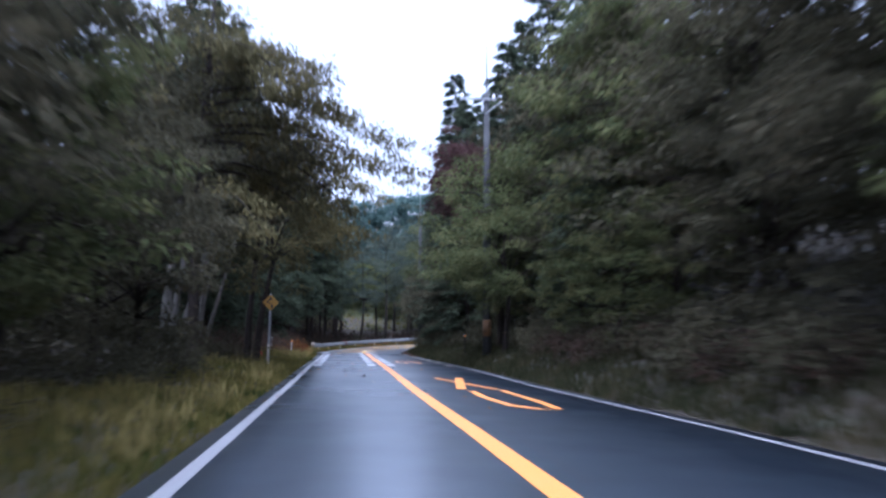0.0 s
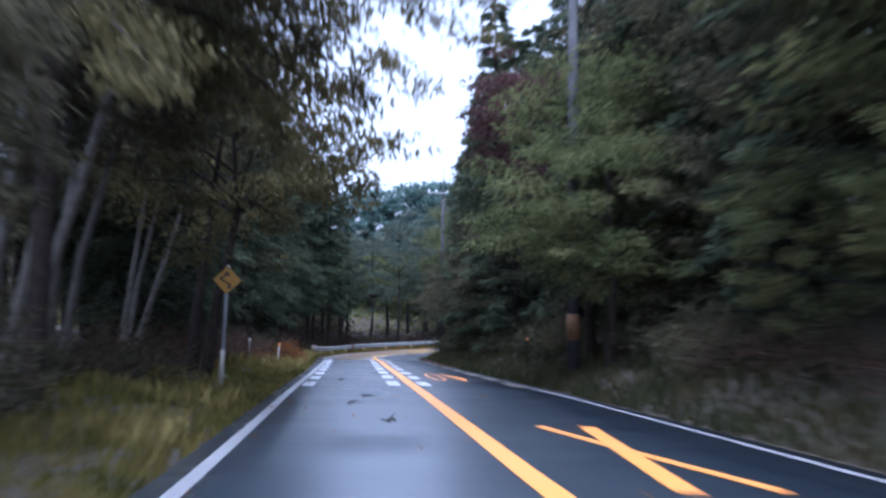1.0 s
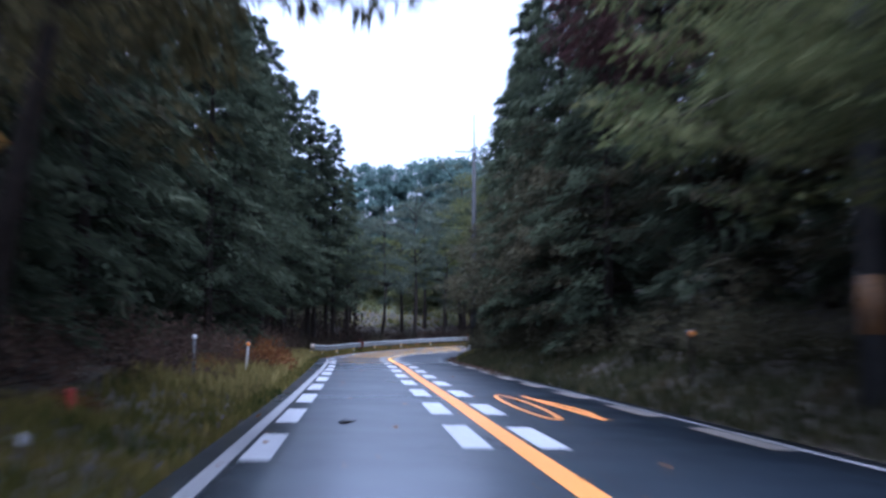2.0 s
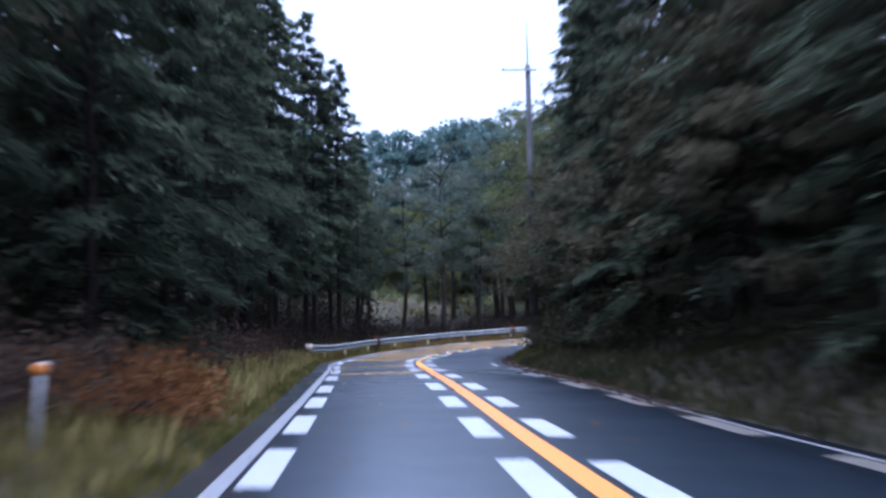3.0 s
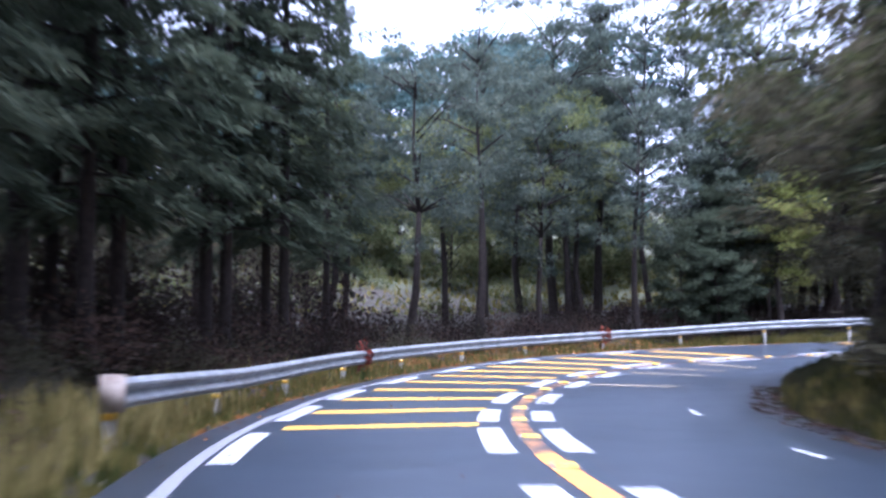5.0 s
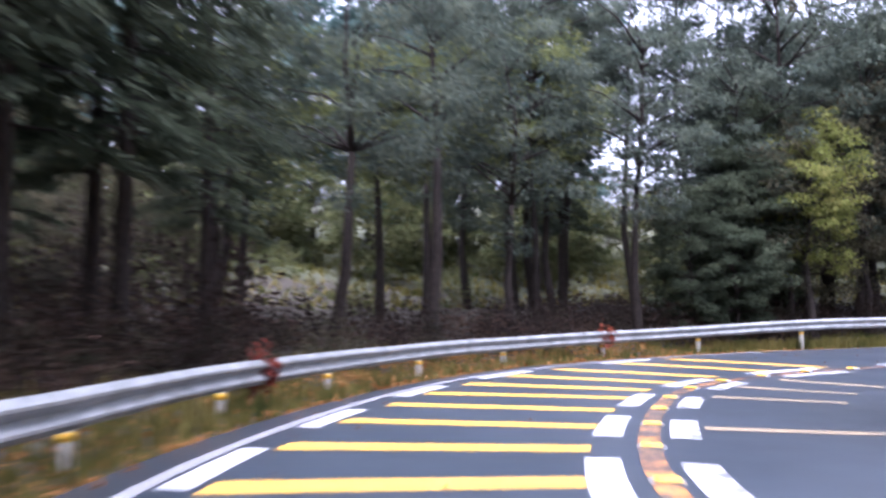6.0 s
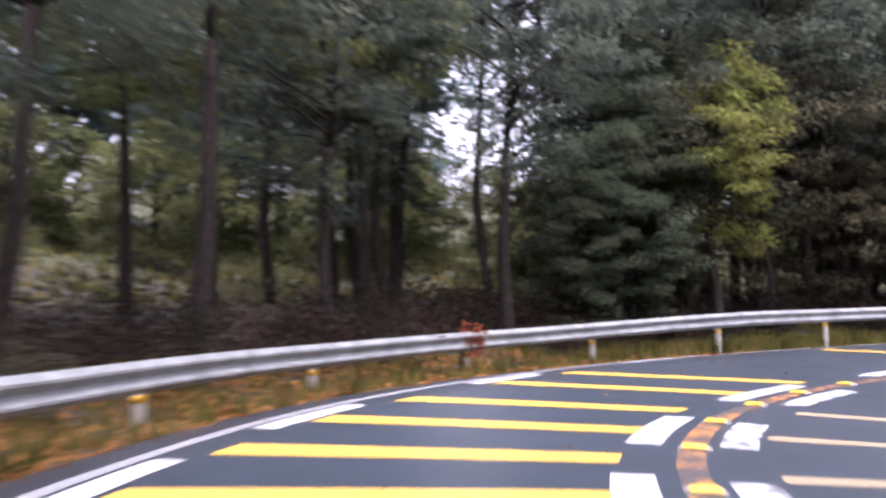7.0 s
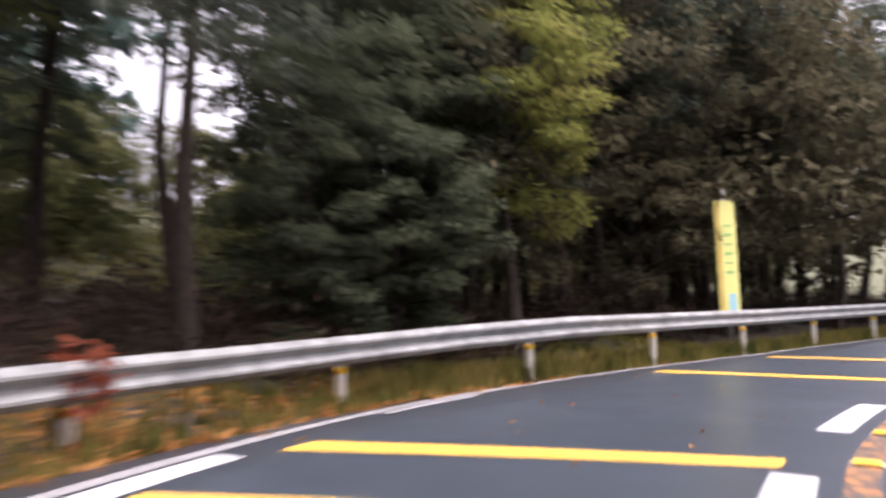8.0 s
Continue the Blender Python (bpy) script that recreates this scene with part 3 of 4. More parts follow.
def broadleaf_parts(height, clear, radius, clumps, per, size, lean=(0.0, 0.0), trunk=0.16, stems=1, tight=1.0):
    """Trunk, limbs and leaf clumps of a spreading tree with gaps in its crown."""
    pieces, pts, dirs = [], [], []
    crown = np.array([lean[0] * height, lean[1] * height, (height + clear) / 2])
    half = (height - clear) / 2
    forks = []
    for k in range(stems):
        foot = np.array([0.25 * math.cos(2.1 * k), 0.25 * math.sin(2.1 * k), 0]) * (stems > 1)
        fork = crown * np.array([0.7, 0.7, 0]) + np.array([0.5 * math.cos(2.1 * k) * stems / 2, 0.5 * math.sin(2.1 * k) * stems / 2, clear + 0.35 * half])
        knee = foot * 0.6 + fork * 0.45 + rng.normal(size=3) * 0.12
        pieces.append(tube([foot + [0, 0, -0.4], foot + [0, 0, 0.1], knee, fork], [trunk * 1.45, trunk * 1.1, trunk * 0.85, trunk * 0.55], 8))
        forks.append((fork, crown * np.array([1, 1, 0]) + np.array([0, 0, clear + 1.6 * half])))
        pieces.append(tube([fork, (fork + forks[-1][1]) / 2 + rng.normal(size=3) * 0.15, forks[-1][1]], [trunk * 0.55, trunk * 0.36, 0.015], 6))
    for i in range(clumps):
        d = unit(rng.normal(size=3))
        q = rng.uniform(0.45, 1.0) ** 0.6
        c = crown + d * q * np.array([radius, radius, half]) * rng.uniform(0.8, 1.15)
        fork, lead = forks[i % stems]
        reach = np.hypot(*(c - crown)[:2])
        k = np.clip((c[2] - 0.45 * reach - fork[2]) / max(0.1, lead[2] - fork[2]), 0, 0.9)
        fork = fork * (1 - k) + lead * k
        if i % 4 == 0:
            mid = (fork + c) / 2 + np.array([0, 0, 0.12 * radius]) + rng.normal(size=3) * 0.15
            pieces.append(tube([fork, mid, c], [trunk * 0.3, trunk * 0.17, 0.01], 4))
        spread = tight * radius * rng.uniform(0.2, 0.36)
        p = c + unit(rng.normal(size=(per, 3))) * rng.uniform(0.1, 1, (per, 1)) ** 0.5 * spread * np.array([1, 1, 0.4])
        pts.append(p)
        dirs.append(unit(p - c) + rng.normal(size=(per, 3)) * 0.5 + np.array([0, 0, -0.25]))
    return pieces, leaves(np.concatenate(pts), np.concatenate(dirs), size, size * 0.55, 0.15)


def tree(name, label, category, group, pieces, crown, bark, foliage):
    t = thing(name, label, category, group)
    part("trunk", mesh_of("trunk", *pieces[0], bark, True), t)
    v, f = merged(pieces[1:])
    tagged(part("crown_frame", mesh_of("crown_frame", v, f, bark, True), t), kind="stuff")
    part("crown", quads("crown", crown, foliage), t)
    return t


class Kind:
    """A few trees of one kind that are set out again and again, turned and scaled."""

    def __init__(self, makers):
        self.makers, self.made, self.count = makers, {}, 0

    def plant(self, s=None, off=None, scale=1.0, xy=None, spin=None, tall=1.0, which=None):
        k = self.count % len(self.makers) if which is None else which
        self.count += 1
        p = ground_at(s, off, 0.1) if xy is None else Vector((xy[0], xy[1], float(lie([xy[0]], [xy[1]])[0]) - 0.1))
        m = Matrix.LocRotScale(p, Euler((0, 0, rng.uniform(0, 6.28) if spin is None else spin)), (scale, scale, scale * tall))
        if k not in self.made:
            self.made[k] = self.makers[k]()
            self.made[k].matrix_basis = m
            return self.made[k]
        ob = copy_thing(self.made[k], Matrix())
        ob.matrix_basis = m
        return ob


CEDARS = Kind([lambda a=a: tree("cedar", "tall dark green cedar with drooping boughs beside the road", "tree", "cedars of the wood", *conifer_parts(*a), BARK, CEDAR)
               for a in ((17, 0.8, 3.4, 11500, 0.35), (19, 1.6, 3.2, 11500, 0.35), (15, 0.5, 3.1, 10500, 0.33))])
WOOD_CEDARS = Kind([lambda a=a: tree("cedar", "cedar with a bare lower trunk and high dark crown", "tree", "cedars of the wood", *conifer_parts(*a), BARK, CEDAR)
                    for a in ((18, 3.6, 3.0, 8500, 0.32), (17, 3.0, 3.1, 8500, 0.32), (19, 4.2, 2.7, 8500, 0.32), (16, 3.2, 2.9, 8500, 0.32))])
FAR_PINES = Kind([lambda a=a: tree("pine_tree", "distant pine on the rising wood edge, needles paled blue for haze", "tree", "distant conifers", *broadleaf_parts(*a, trunk=0.2), BARK, HAZED_NEEDLES)
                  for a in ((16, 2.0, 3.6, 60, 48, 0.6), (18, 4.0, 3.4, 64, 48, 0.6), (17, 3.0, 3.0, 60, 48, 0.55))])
FAR_CEDARS = Kind([lambda a=a: tree("cedar", "distant blue-green conifer on the rising wood edge", "tree", "distant conifers", *conifer_parts(*a), BARK, CEDAR_BLUE)
                   for a in ((18, 2.0, 3.6, 3400, 0.65), (21, 2.5, 3.4, 3400, 0.65))])
DARK_TREES = Kind([lambda a=a: tree("broadleaf_tree", "dense dark green broadleaf tree at the roadside", "tree", "roadside broadleaf trees", *broadleaf_parts(*a), BARK, DARK_LEAF)
                   for a in ((10, 1.2, 3.5, 88, 96, 0.205, (0.0, 0.0), 0.16, 1, 0.8), (12, 1.6, 3.8, 92, 96, 0.215, (0.0, 0.0), 0.16, 1, 0.8), (8, 0.4, 3.1, 80, 90, 0.2, (0.0, 0.0), 0.16, 1, 0.8))])
OLIVE_TREES = Kind([lambda a=a: tree("broadleaf_tree", "olive green broadleaf tree turning yellow", "tree", "roadside broadleaf trees", *broadleaf_parts(*a), BARK, OLIVE_LEAF)
                    for a in ((8.6, 2.2, 3.6, 105, 120, 0.18, (0.0, 0.0), 0.16, 1, 0.8), (7, 1.0, 2.8, 76, 90, 0.19, (0.0, 0.0), 0.16, 1, 0.8))])
TALL_OLIVES = Kind([lambda a=a: tree("broadleaf_tree", "tall olive green broadleaf tree on a bare stem beyond the bend", "tree", "trees outside the bend", *broadleaf_parts(*a), BARK, LIGHT_OLIVE)
                    for a in ((10.6, 4.6, 2.9, 90, 90, 0.19), (11.4, 5.0, 2.7, 90, 90, 0.19))])
FAR_OLIVES = Kind([lambda a=a: tree("broadleaf_tree", "small olive tree at the far edge of the meadow", "tree", "trees behind the meadow", *broadleaf_parts(*a), BARK, OLIVE_LEAF)
                   for a in ((7, 0.3, 2.8, 84, 40, 0.34), (6, 0.2, 2.6, 80, 40, 0.34))])
EDGE_OAKS = Kind([lambda: tree("broadleaf_tree", "large olive green tree on a dark stem inside the bend", "tree", "", *broadleaf_parts(12.5, 2.2, 3.8, 130, 110, 0.19, (0.0, 0.0), 0.2, 1, 0.8), BARK, OLIVE_LEAF)])
YELLOW_TREES = Kind([lambda: tree("maple_tree", "yellow-green maple behind the guardrail", "tree", "", *broadleaf_parts(8.2, 2.2, 1.9, 84, 110, 0.15), BARK, YELLOW_LEAF)])
RED_TREES = Kind([lambda: tree("maple_tree", "dull red autumn maple above the road", "tree", "", *broadleaf_parts(11, 5, 2.3, 80, 110, 0.18, (0.2, 0.0)), BARK, RED_LEAF)])


def bush_parts(height, radius, clumps, per, size):
    pieces, pts, dirs = [], [], []
    for i in range(clumps):
        w, q = rng.uniform(0, 6.28), rng.uniform(0, 1) ** 0.5
        c = np.array([math.cos(w) * q * radius, math.sin(w) * q * radius, height * rng.uniform(0.15, 1.0) * (1 - 0.6 * q**2)])
        if i % 2 == 0:
            pieces.append(tube([c * [0.15, 0.15, 0], c * [0.6, 0.6, 0.7], c], [0.02, 0.014, 0.006], 3))
        p = c + rng.normal(size=(per, 3)) * radius * 0.18
        pts.append(p)
        dirs.append(unit(p - c * [0.6, 0.6, 0.3]) + rng.normal(size=(per, 3)) * 0.4)
    return pieces, leaves(np.concatenate(pts), np.concatenate(dirs), size, size * 0.5)


DARK_BUSHES = Kind([lambda a=a: tree("shrub", "dark green shrub at the foot of the slope", "shrub", "roadside shrubs", *bush_parts(*a), BARK, DARK_LEAF)
                    for a in ((2.1, 1.6, 28, 46, 0.18), (1.5, 1.3, 22, 42, 0.17))])


class Thicket:
    """Withered shrubs grown into one another: stems and leaves of many bushes in one mesh."""

    def __init__(self, sorts):
        self.sorts, self.pieces = sorts, []

    def plant(self, s, off, scale):
        height, radius, clumps, per, size = self.sorts[len(self.pieces) % len(self.sorts)]
        w, q = rng.uniform(0, 6.28, clumps), rng.uniform(0, 1, clumps) ** 0.5
        c = np.stack([np.cos(w) * q * radius, np.sin(w) * q * radius, height * rng.uniform(0.15, 1.0, clumps) * (1 - 0.6 * q**2)], 1)
        p = np.repeat(c, per, 0) + rng.normal(size=(clumps * per, 3)) * radius * 0.18
        ways = unit(p - np.repeat(c, per, 0) * [0.6, 0.6, 0.3]) + rng.normal(size=p.shape) * 0.4
        thin = 0.02 * np.stack([-np.sin(w), np.cos(w), np.zeros(clumps)], 1)
        foot = c * [0.2, 0.2, 0] - [0, 0, 0.1]
        stems = np.stack([foot - thin, foot + thin, c], 1)
        self.pieces.append(np.concatenate([leaves(p, ways, size, size * 0.5), stems]) * scale + np.array(ground_at(s, off, 0.1)))

    def grow(self, name, label, mat):
        return tagged(new(name, quads(name, np.concatenate(self.pieces), mat)), label, "undergrowth", kind="stuff")


DUSK_BUSHES = Thicket([(2.0, 1.6, 28, 36, 0.19), (1.4, 1.3, 22, 34, 0.18)])
MEADOW_BUSHES = Kind([lambda: tree("shrub", "pale green bush on the rough meadow", "shrub", "meadow bushes", *bush_parts(1.7, 1.7, 24, 30, 0.24), BARK, OLIVE_LEAF)])
BROWN_BUSHES = Kind([lambda a=a: tree("shrub", "russet and green undergrowth shrub", "shrub", "undergrowth shrubs", *bush_parts(*a), BARK, BROWN_LEAF)
                     for a in ((1.1, 1.2, 26, 34, 0.15), (1.5, 1.4, 28, 36, 0.15))])



def overhang_parts():
    """A slim tree with long leafy boughs on the side of the road, drooping at their ends."""
    pieces = [tube([(0, 0, -0.4), (0, 0, 0.1), (0.1, 0, 5), (0.3, 0.1, 9), (0.5, 0.1, 12.5)], [0.24, 0.18, 0.15, 0.1, 0.02], 8)]
    pts, dirs = [], []

    def pad(c, out, wide, n):
        p = c + rng.normal(size=(n, 3)) * [wide, wide, 0.12]
        pts.append(p)
        dirs.append(out * 0.5 + rng.normal(size=(n, 3)) * 0.6 + np.array([0, 0, -0.75]))

    for i in range(15):
        w = -1.0 + 2.0 * (i * 0.618 % 1)
        up, reach = 5.6 + 4.6 * (i * 0.382 % 1), rng.uniform(4.6, 6.9)
        reach *= float(np.interp(up, [5.6, 8.5, 10.2], [0.85, 1.0, 0.75]))
        out, across = np.array([math.cos(w), math.sin(w), 0]), np.array([-math.sin(w), math.cos(w), 0])
        rise, drop = rng.uniform(0.1, 0.3), rng.uniform(0.35, 0.6)
        line = [np.array([0.15, 0, up]) + out * reach * k + np.array([0, 0, reach * (rise * k - drop * k * k)]) for k in np.linspace(0, 1, 6)]
        pieces.append(tube(line, [0.06, 0.05, 0.04, 0.03, 0.02, 0.008], 4))
        for k in np.linspace(0.3, 1.0, 9):
            base = np.array([0.15, 0, up]) + out * reach * k + np.array([0, 0, reach * (rise * k - drop * k * k)])
            side = rng.uniform(-1, 1) * 0.9 * (1.25 - k)
            pad(base + across * side + rng.normal(size=3) * 0.1, out, 0.28, 85)
    for i in range(46):
        d = unit(rng.normal(size=3))
        c = np.array([-0.5, 0, 9.0]) + d * [2.6, 2.6, 3.4] * rng.uniform(0.5, 1)
        pad(c, d, 0.42, 90)
    return pieces, leaves(np.concatenate(pts), np.concatenate(dirs), 0.19, 0.075)


RUST_LEAF = leafy("rusty_leaves", [(0.0, (0.06, 0.026, 0.011)), (0.5, (0.14, 0.06, 0.022)), (1.0, (0.23, 0.115, 0.042))])
RUST_BUSHES = Kind([lambda: tree("shrub", "low rust-orange withered shrub in the verge grass", "shrub", "withered shrubs", *bush_parts(0.8, 0.8, 20, 40, 0.12), BARK, RUST_LEAF)])
OVERHANG = Kind([lambda: tree("roadside_tree", "tree with long drooping leafy boughs reaching over the lane", "tree", "roadside broadleaf trees", *overhang_parts(), BARK, BROWN_OLIVE)])
BROWN_TREES = Kind([lambda: tree("broadleaf_tree", "brownish broadleaf tree leaning its crown over the verge", "tree", "roadside broadleaf trees", *broadleaf_parts(10, 3.0, 3.7, 110, 110, 0.18, (0.06, 0.0), 0.15, 2, 0.75), BARK, BROWN_OLIVE)])
DROOPING = Kind([lambda a=a: tree("cypress", "low drooping dark cypress behind the guardrail", "tree", "cypresses behind the guardrail", *broadleaf_parts(*a), BARK, CEDAR)
                 for a in ((8.5, 0.3, 2.3, 150, 110, 0.17, (0.0, 0.0), 0.11, 1, 0.8), (7.5, 0.2, 2.1, 140, 110, 0.17, (0.05, 0.0), 0.1, 1, 0.8))])
LEANING = Kind([lambda a=a: tree("broadleaf_tree", "tree of several pale leaning stems under a dark crown", "tree", "roadside broadleaf trees", *broadleaf_parts(*a, stems=3), PALE_BARK, DARK_LEAF)
                for a in ((11, 4.2, 3.6, 110, 120, 0.18, (0.12, 0.05), 0.11), (10, 3.8, 3.4, 100, 120, 0.18, (0.1, -0.06), 0.1))])

BEND_TREES = Kind([lambda a=a: tree("pine_tree", "spreading blue-green pine with bare stem at the meadow edge", "tree", "pines at the meadow edge", *broadleaf_parts(*a), BARK, CEDAR_BLUE)
                   for a in ((11, 3.2, 2.9, 68, 105, 0.17, (0.03, 0.0), 0.15, 1, 0.75), (12.5, 3.5, 2.8, 70, 105, 0.17, (-0.03, 0.02), 0.17, 1, 0.75), (10.5, 2.9, 2.7, 64, 105, 0.17, (0.0, 0.04), 0.14, 1, 0.75))])

FILL = Kind([lambda a=a: tree("broadleaf_tree", "dark broadleaf tree in the depth of the wood", "tree", "trees in the depth of the wood", *broadleaf_parts(*a), BARK, DARK_LEAF)
             for a in ((11, 1.5, 4.2, 70, 40, 0.42), (12, 2.5, 4.4, 70, 40, 0.42))])

TALL_PINES = Kind([lambda a=a: tree("pine_tree", "tall slim pine with a high airy crown beyond the bend", "tree", "pines at the meadow edge", *broadleaf_parts(*a), BARK, CEDAR_BLUE)
                   for a in ((15.5, 5.3, 2.6, 84, 95, 0.18, (0.0, 0.0), 0.13, 1, 0.75), (16.5, 5.6, 2.5, 84, 95, 0.18, (0.02, 0.0), 0.16, 1, 0.75))])

# left of the straight: mixed edge, then cedars
for s, off, k in [(1, -9.0, 1.1), (6, -8.0, 1.05), (11, -8.8, 1.1), (16, -7.8, 1.05), (21, -8.8, 1.15), (26, -8.4, 0.9)]:
    DARK_TREES.plant(s, off, k)
for s, off, k in [(9, -6.9, 0.9), (18.5, -6.8, 0.95)]:
    OLIVE_TREES.plant(s, off, k)
for s, off, k in [(13.5, -6.9, 0.95), (24, -6.8, 0.8), (28.5, -7.0, 0.85)]:
    DARK_TREES.plant(s, off, k, which=2)
OVERHANG.plant(33.0, -6.3, spin=0.0)
BROWN_TREES.plant(42.0, -5.5, spin=0.0)
for s, off in [(34.6, -7.4), (38, -7.7), (46.0, -8.2)]:
    LEANING.plant(s, off, rng.uniform(0.9, 1.05), spin=rng.uniform(-0.4, 0.4))
for i, s in enumerate(np.arange(49, 97, 3.2)):
    (WOOD_CEDARS if s > 76 else CEDARS).plant(s, (-8.6 if s < 66 else -7.7) - 1.8 * (i % 2) + rng.uniform(-0.3, 0.3) - (0.9 if s > 90 else 0), rng.uniform(1.02, 1.16))
for i, s in enumerate(np.arange(46, 88, 5.6)):
    WOOD_CEDARS.plant(s, -13.5 + rng.uniform(-1.3, 1.3), rng.uniform(0.95, 1.15))
# the wood outside the bend: tall to begin with, lower further on
for row, (off, gap) in enumerate([(-9.6, 2.5), (-12.6, 2.7), (-15.6, 3.2)]):
    for s in np.arange(88 + 1.3 * row, 138, gap):
        if 108 < s < 121 and row > 0 or s < 104 and row == 1 or 112.5 < s < 117:
            continue
        p = off + rng.uniform(-0.9, 0.9)
        if s < 105:
            k = float(np.interp(s, [88, 97, 100, 102, 105], [1.15, 1.1, 1.0, 0.86, 0.68]))
            WOOD_CEDARS.plant(s, p, k * rng.uniform(0.95, 1.08))
        else:
            BEND_TREES.plant(s, p, rng.uniform(1.05, 1.25) * (1.0 if s < 120 else 1.1))
TALL_OLIVES.plant(xy=(2.3, 108.5))
TALL_OLIVES.plant(xy=(8.7, 111.4), scale=1.05)
TALL_OLIVES.plant(xy=(-2.2, 106.4), scale=0.95)
for x, y, k in [(8.7, 114.4, 1.4), (9.6, 112.0, 1.3), (10.6, 117.5, 1.4), (10.5, 106.3, 0.95), (7.4, 117.0, 1.35), (4.8, 113.0, 1.3), (19.5, 113.0, 1.0), (15.8, 112.6, 1.05)]:
    BEND_TREES.plant(xy=(x, y), scale=k)
YELLOW_TREES.plant(xy=(17.7, 107.4), scale=1.0)
for x, y, k in [(17.8, 108.8, 0.85), (21.5, 109.5, 0.9), (25, 110, 0.95), (29, 110, 1.1)]:
    DARK_TREES.plant(xy=(x, y), scale=k)
WOOD_CEDARS.plant(xy=(13.0, 120.5), scale=0.95)
for x, y, k in [(13.6, 113.2, 1.2), (11.6, 116.4, 1.2), (18.4, 114.5, 1.2), (16.6, 114.2, 1.25)]:
    TALL_PINES.plant(xy=(x, y), scale=k)
for x, y, k in [(12.7, 107.0, 0.62), (14.6, 107.4, 0.75), (15.2, 108.2, 0.9), (16.8, 110.0, 1.2)]:
    DROOPING.plant(xy=(x, y), scale=k)
for s, off, k in [(98.3, -8.7, 1.1), (100.3, -8.4, 0.98), (95.5, -11, 1.15)]:
    WOOD_CEDARS.plant(s, off, k)
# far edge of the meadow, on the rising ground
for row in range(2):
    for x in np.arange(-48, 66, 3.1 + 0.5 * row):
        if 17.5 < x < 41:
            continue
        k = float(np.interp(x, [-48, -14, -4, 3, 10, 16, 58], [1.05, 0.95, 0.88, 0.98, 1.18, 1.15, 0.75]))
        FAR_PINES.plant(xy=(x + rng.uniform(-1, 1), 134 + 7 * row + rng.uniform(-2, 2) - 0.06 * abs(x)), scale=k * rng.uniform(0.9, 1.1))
for i, x in enumerate(np.arange(-46, 64, 2.8)):
    FAR_OLIVES.plant(xy=(x, 128.5 + 3 * math.sin(2.0 * i) - 0.05 * abs(x - 20)), scale=rng.uniform(0.75, 1.0))
for x in np.arange(14, 36, 2.9):
    FILL.plant(xy=(x + rng.uniform(-1, 1), 136.5), scale=rng.uniform(0.5, 0.58), which=0)
for x in np.arange(-46, 12, 4.2):
    FILL.plant(xy=(x + rng.uniform(-1, 1), 142 - 0.05 * abs(x)), scale=rng.uniform(0.5, 0.62), which=0)
# right of the road
for s, off, k in [(4, 6.6, 0.7), (8.5, 6.9, 0.75), (13, 6.6, 0.7), (17.5, 7.0, 0.8), (22, 6.8, 0.7)]:
    DARK_TREES.plant(s, off, k, which=2)
for s, off, k in [(66, 12.5, 0.95), (71, 10.0, 0.9), (75, 13.0, 1.05), (80, 11.0, 0.9), (85, 13.5, 1.05)]:
    FAR_CEDARS.plant(s, off, k)
for i, s in enumerate(np.arange(-4, 37, 3.6)):
    DARK_TREES.plant(s, 8.0 + 1.3 * (i % 2) + rng.uniform(-0.4, 0.4), rng.uniform(0.95, 1.2))
OLIVE_TREES.plant(xy=(5.6, 36.6), scale=1.12, which=0)
OLIVE_TREES.plant(xy=(5.1, 33.1), scale=0.8, which=0)
for s, off, k in [(15, 6.8, 0.75), (26, 6.5, 0.6), (29.5, 6.2, 0.62), (33.5, 6.0, 0.55)]:
    OLIVE_TREES.plant(s, off, k, which=1)
OLIVE_TREES.plant(31, 8.0, 1.25, which=0)
RED_TREES.plant(xy=(7.9, 46), scale=1.1, spin=math.pi)
for i, s in enumerate(np.arange(36, 84, 3.1)):
    CEDARS.plant(s, (7.6 if s < 58 else 6.1) + 1.6 * (i % 2) + (1.0 if 42 < s < 50 else 0), rng.uniform(0.9, 1.02))
for s in [43.5, 47.5, 51.5, 55.5]:
    DARK_TREES.plant(s, 10.4, 1.2, which=1)
for i, s in enumerate(np.arange(64, 92, 2.7)):
    DARK_TREES.plant(s, 6.3 + 1.5 * (i % 2) + rng.uniform(-0.3, 0.3), rng.uniform(0.85, 1.0), which=2 if i % 2 == 0 else 0)
OLIVE_TREES.plant(90.5, 7.2, 0.9, which=1)
for s, off in [(83, 7.4), (86.5, 8.2), (89.5, 7.6), (92.5, 8.6), (95.5, 8.2), (98.5, 9.5)]:
    CEDARS.plant(s, off, rng.uniform(0.85, 0.95))
for i, s in enumerate(np.arange(10, 70, 10.0)):
    FAR_CEDARS.plant(s, 17 + rng.uniform(-2, 2), rng.uniform(0.75, 0.95))
# inside the bend
EDGE_OAKS.plant(xy=(8.3, 85.6), scale=1.1)
for x, y, k in [(11.5, 89, 0.9), (10, 82, 0.9), (14, 85, 1.0), (15.5, 90.5, 0.9)]:
    DARK_TREES.plant(xy=(x, y), scale=k)

# closed canopy behind the first rows
for s in [43, 48.5, 54, 59.5]:
    FILL.plant(s, -12.5 + rng.uniform(-1, 1), rng.uniform(0.95, 1.15))
for s in np.arange(0, 44, 3.4):
    FILL.plant(s, -13.5 + rng.uniform(-1, 1), rng.uniform(0.5, 0.62))
for s in np.arange(-2, 64, 4.5):
    FILL.plant(s, 11.8 + rng.uniform(-1, 1), rng.uniform(0.9, 1.1))
for s in np.arange(60, 88, 5):
    FILL.plant(s, -13 + rng.uniform(-1, 1), rng.uniform(0.9, 1.0))
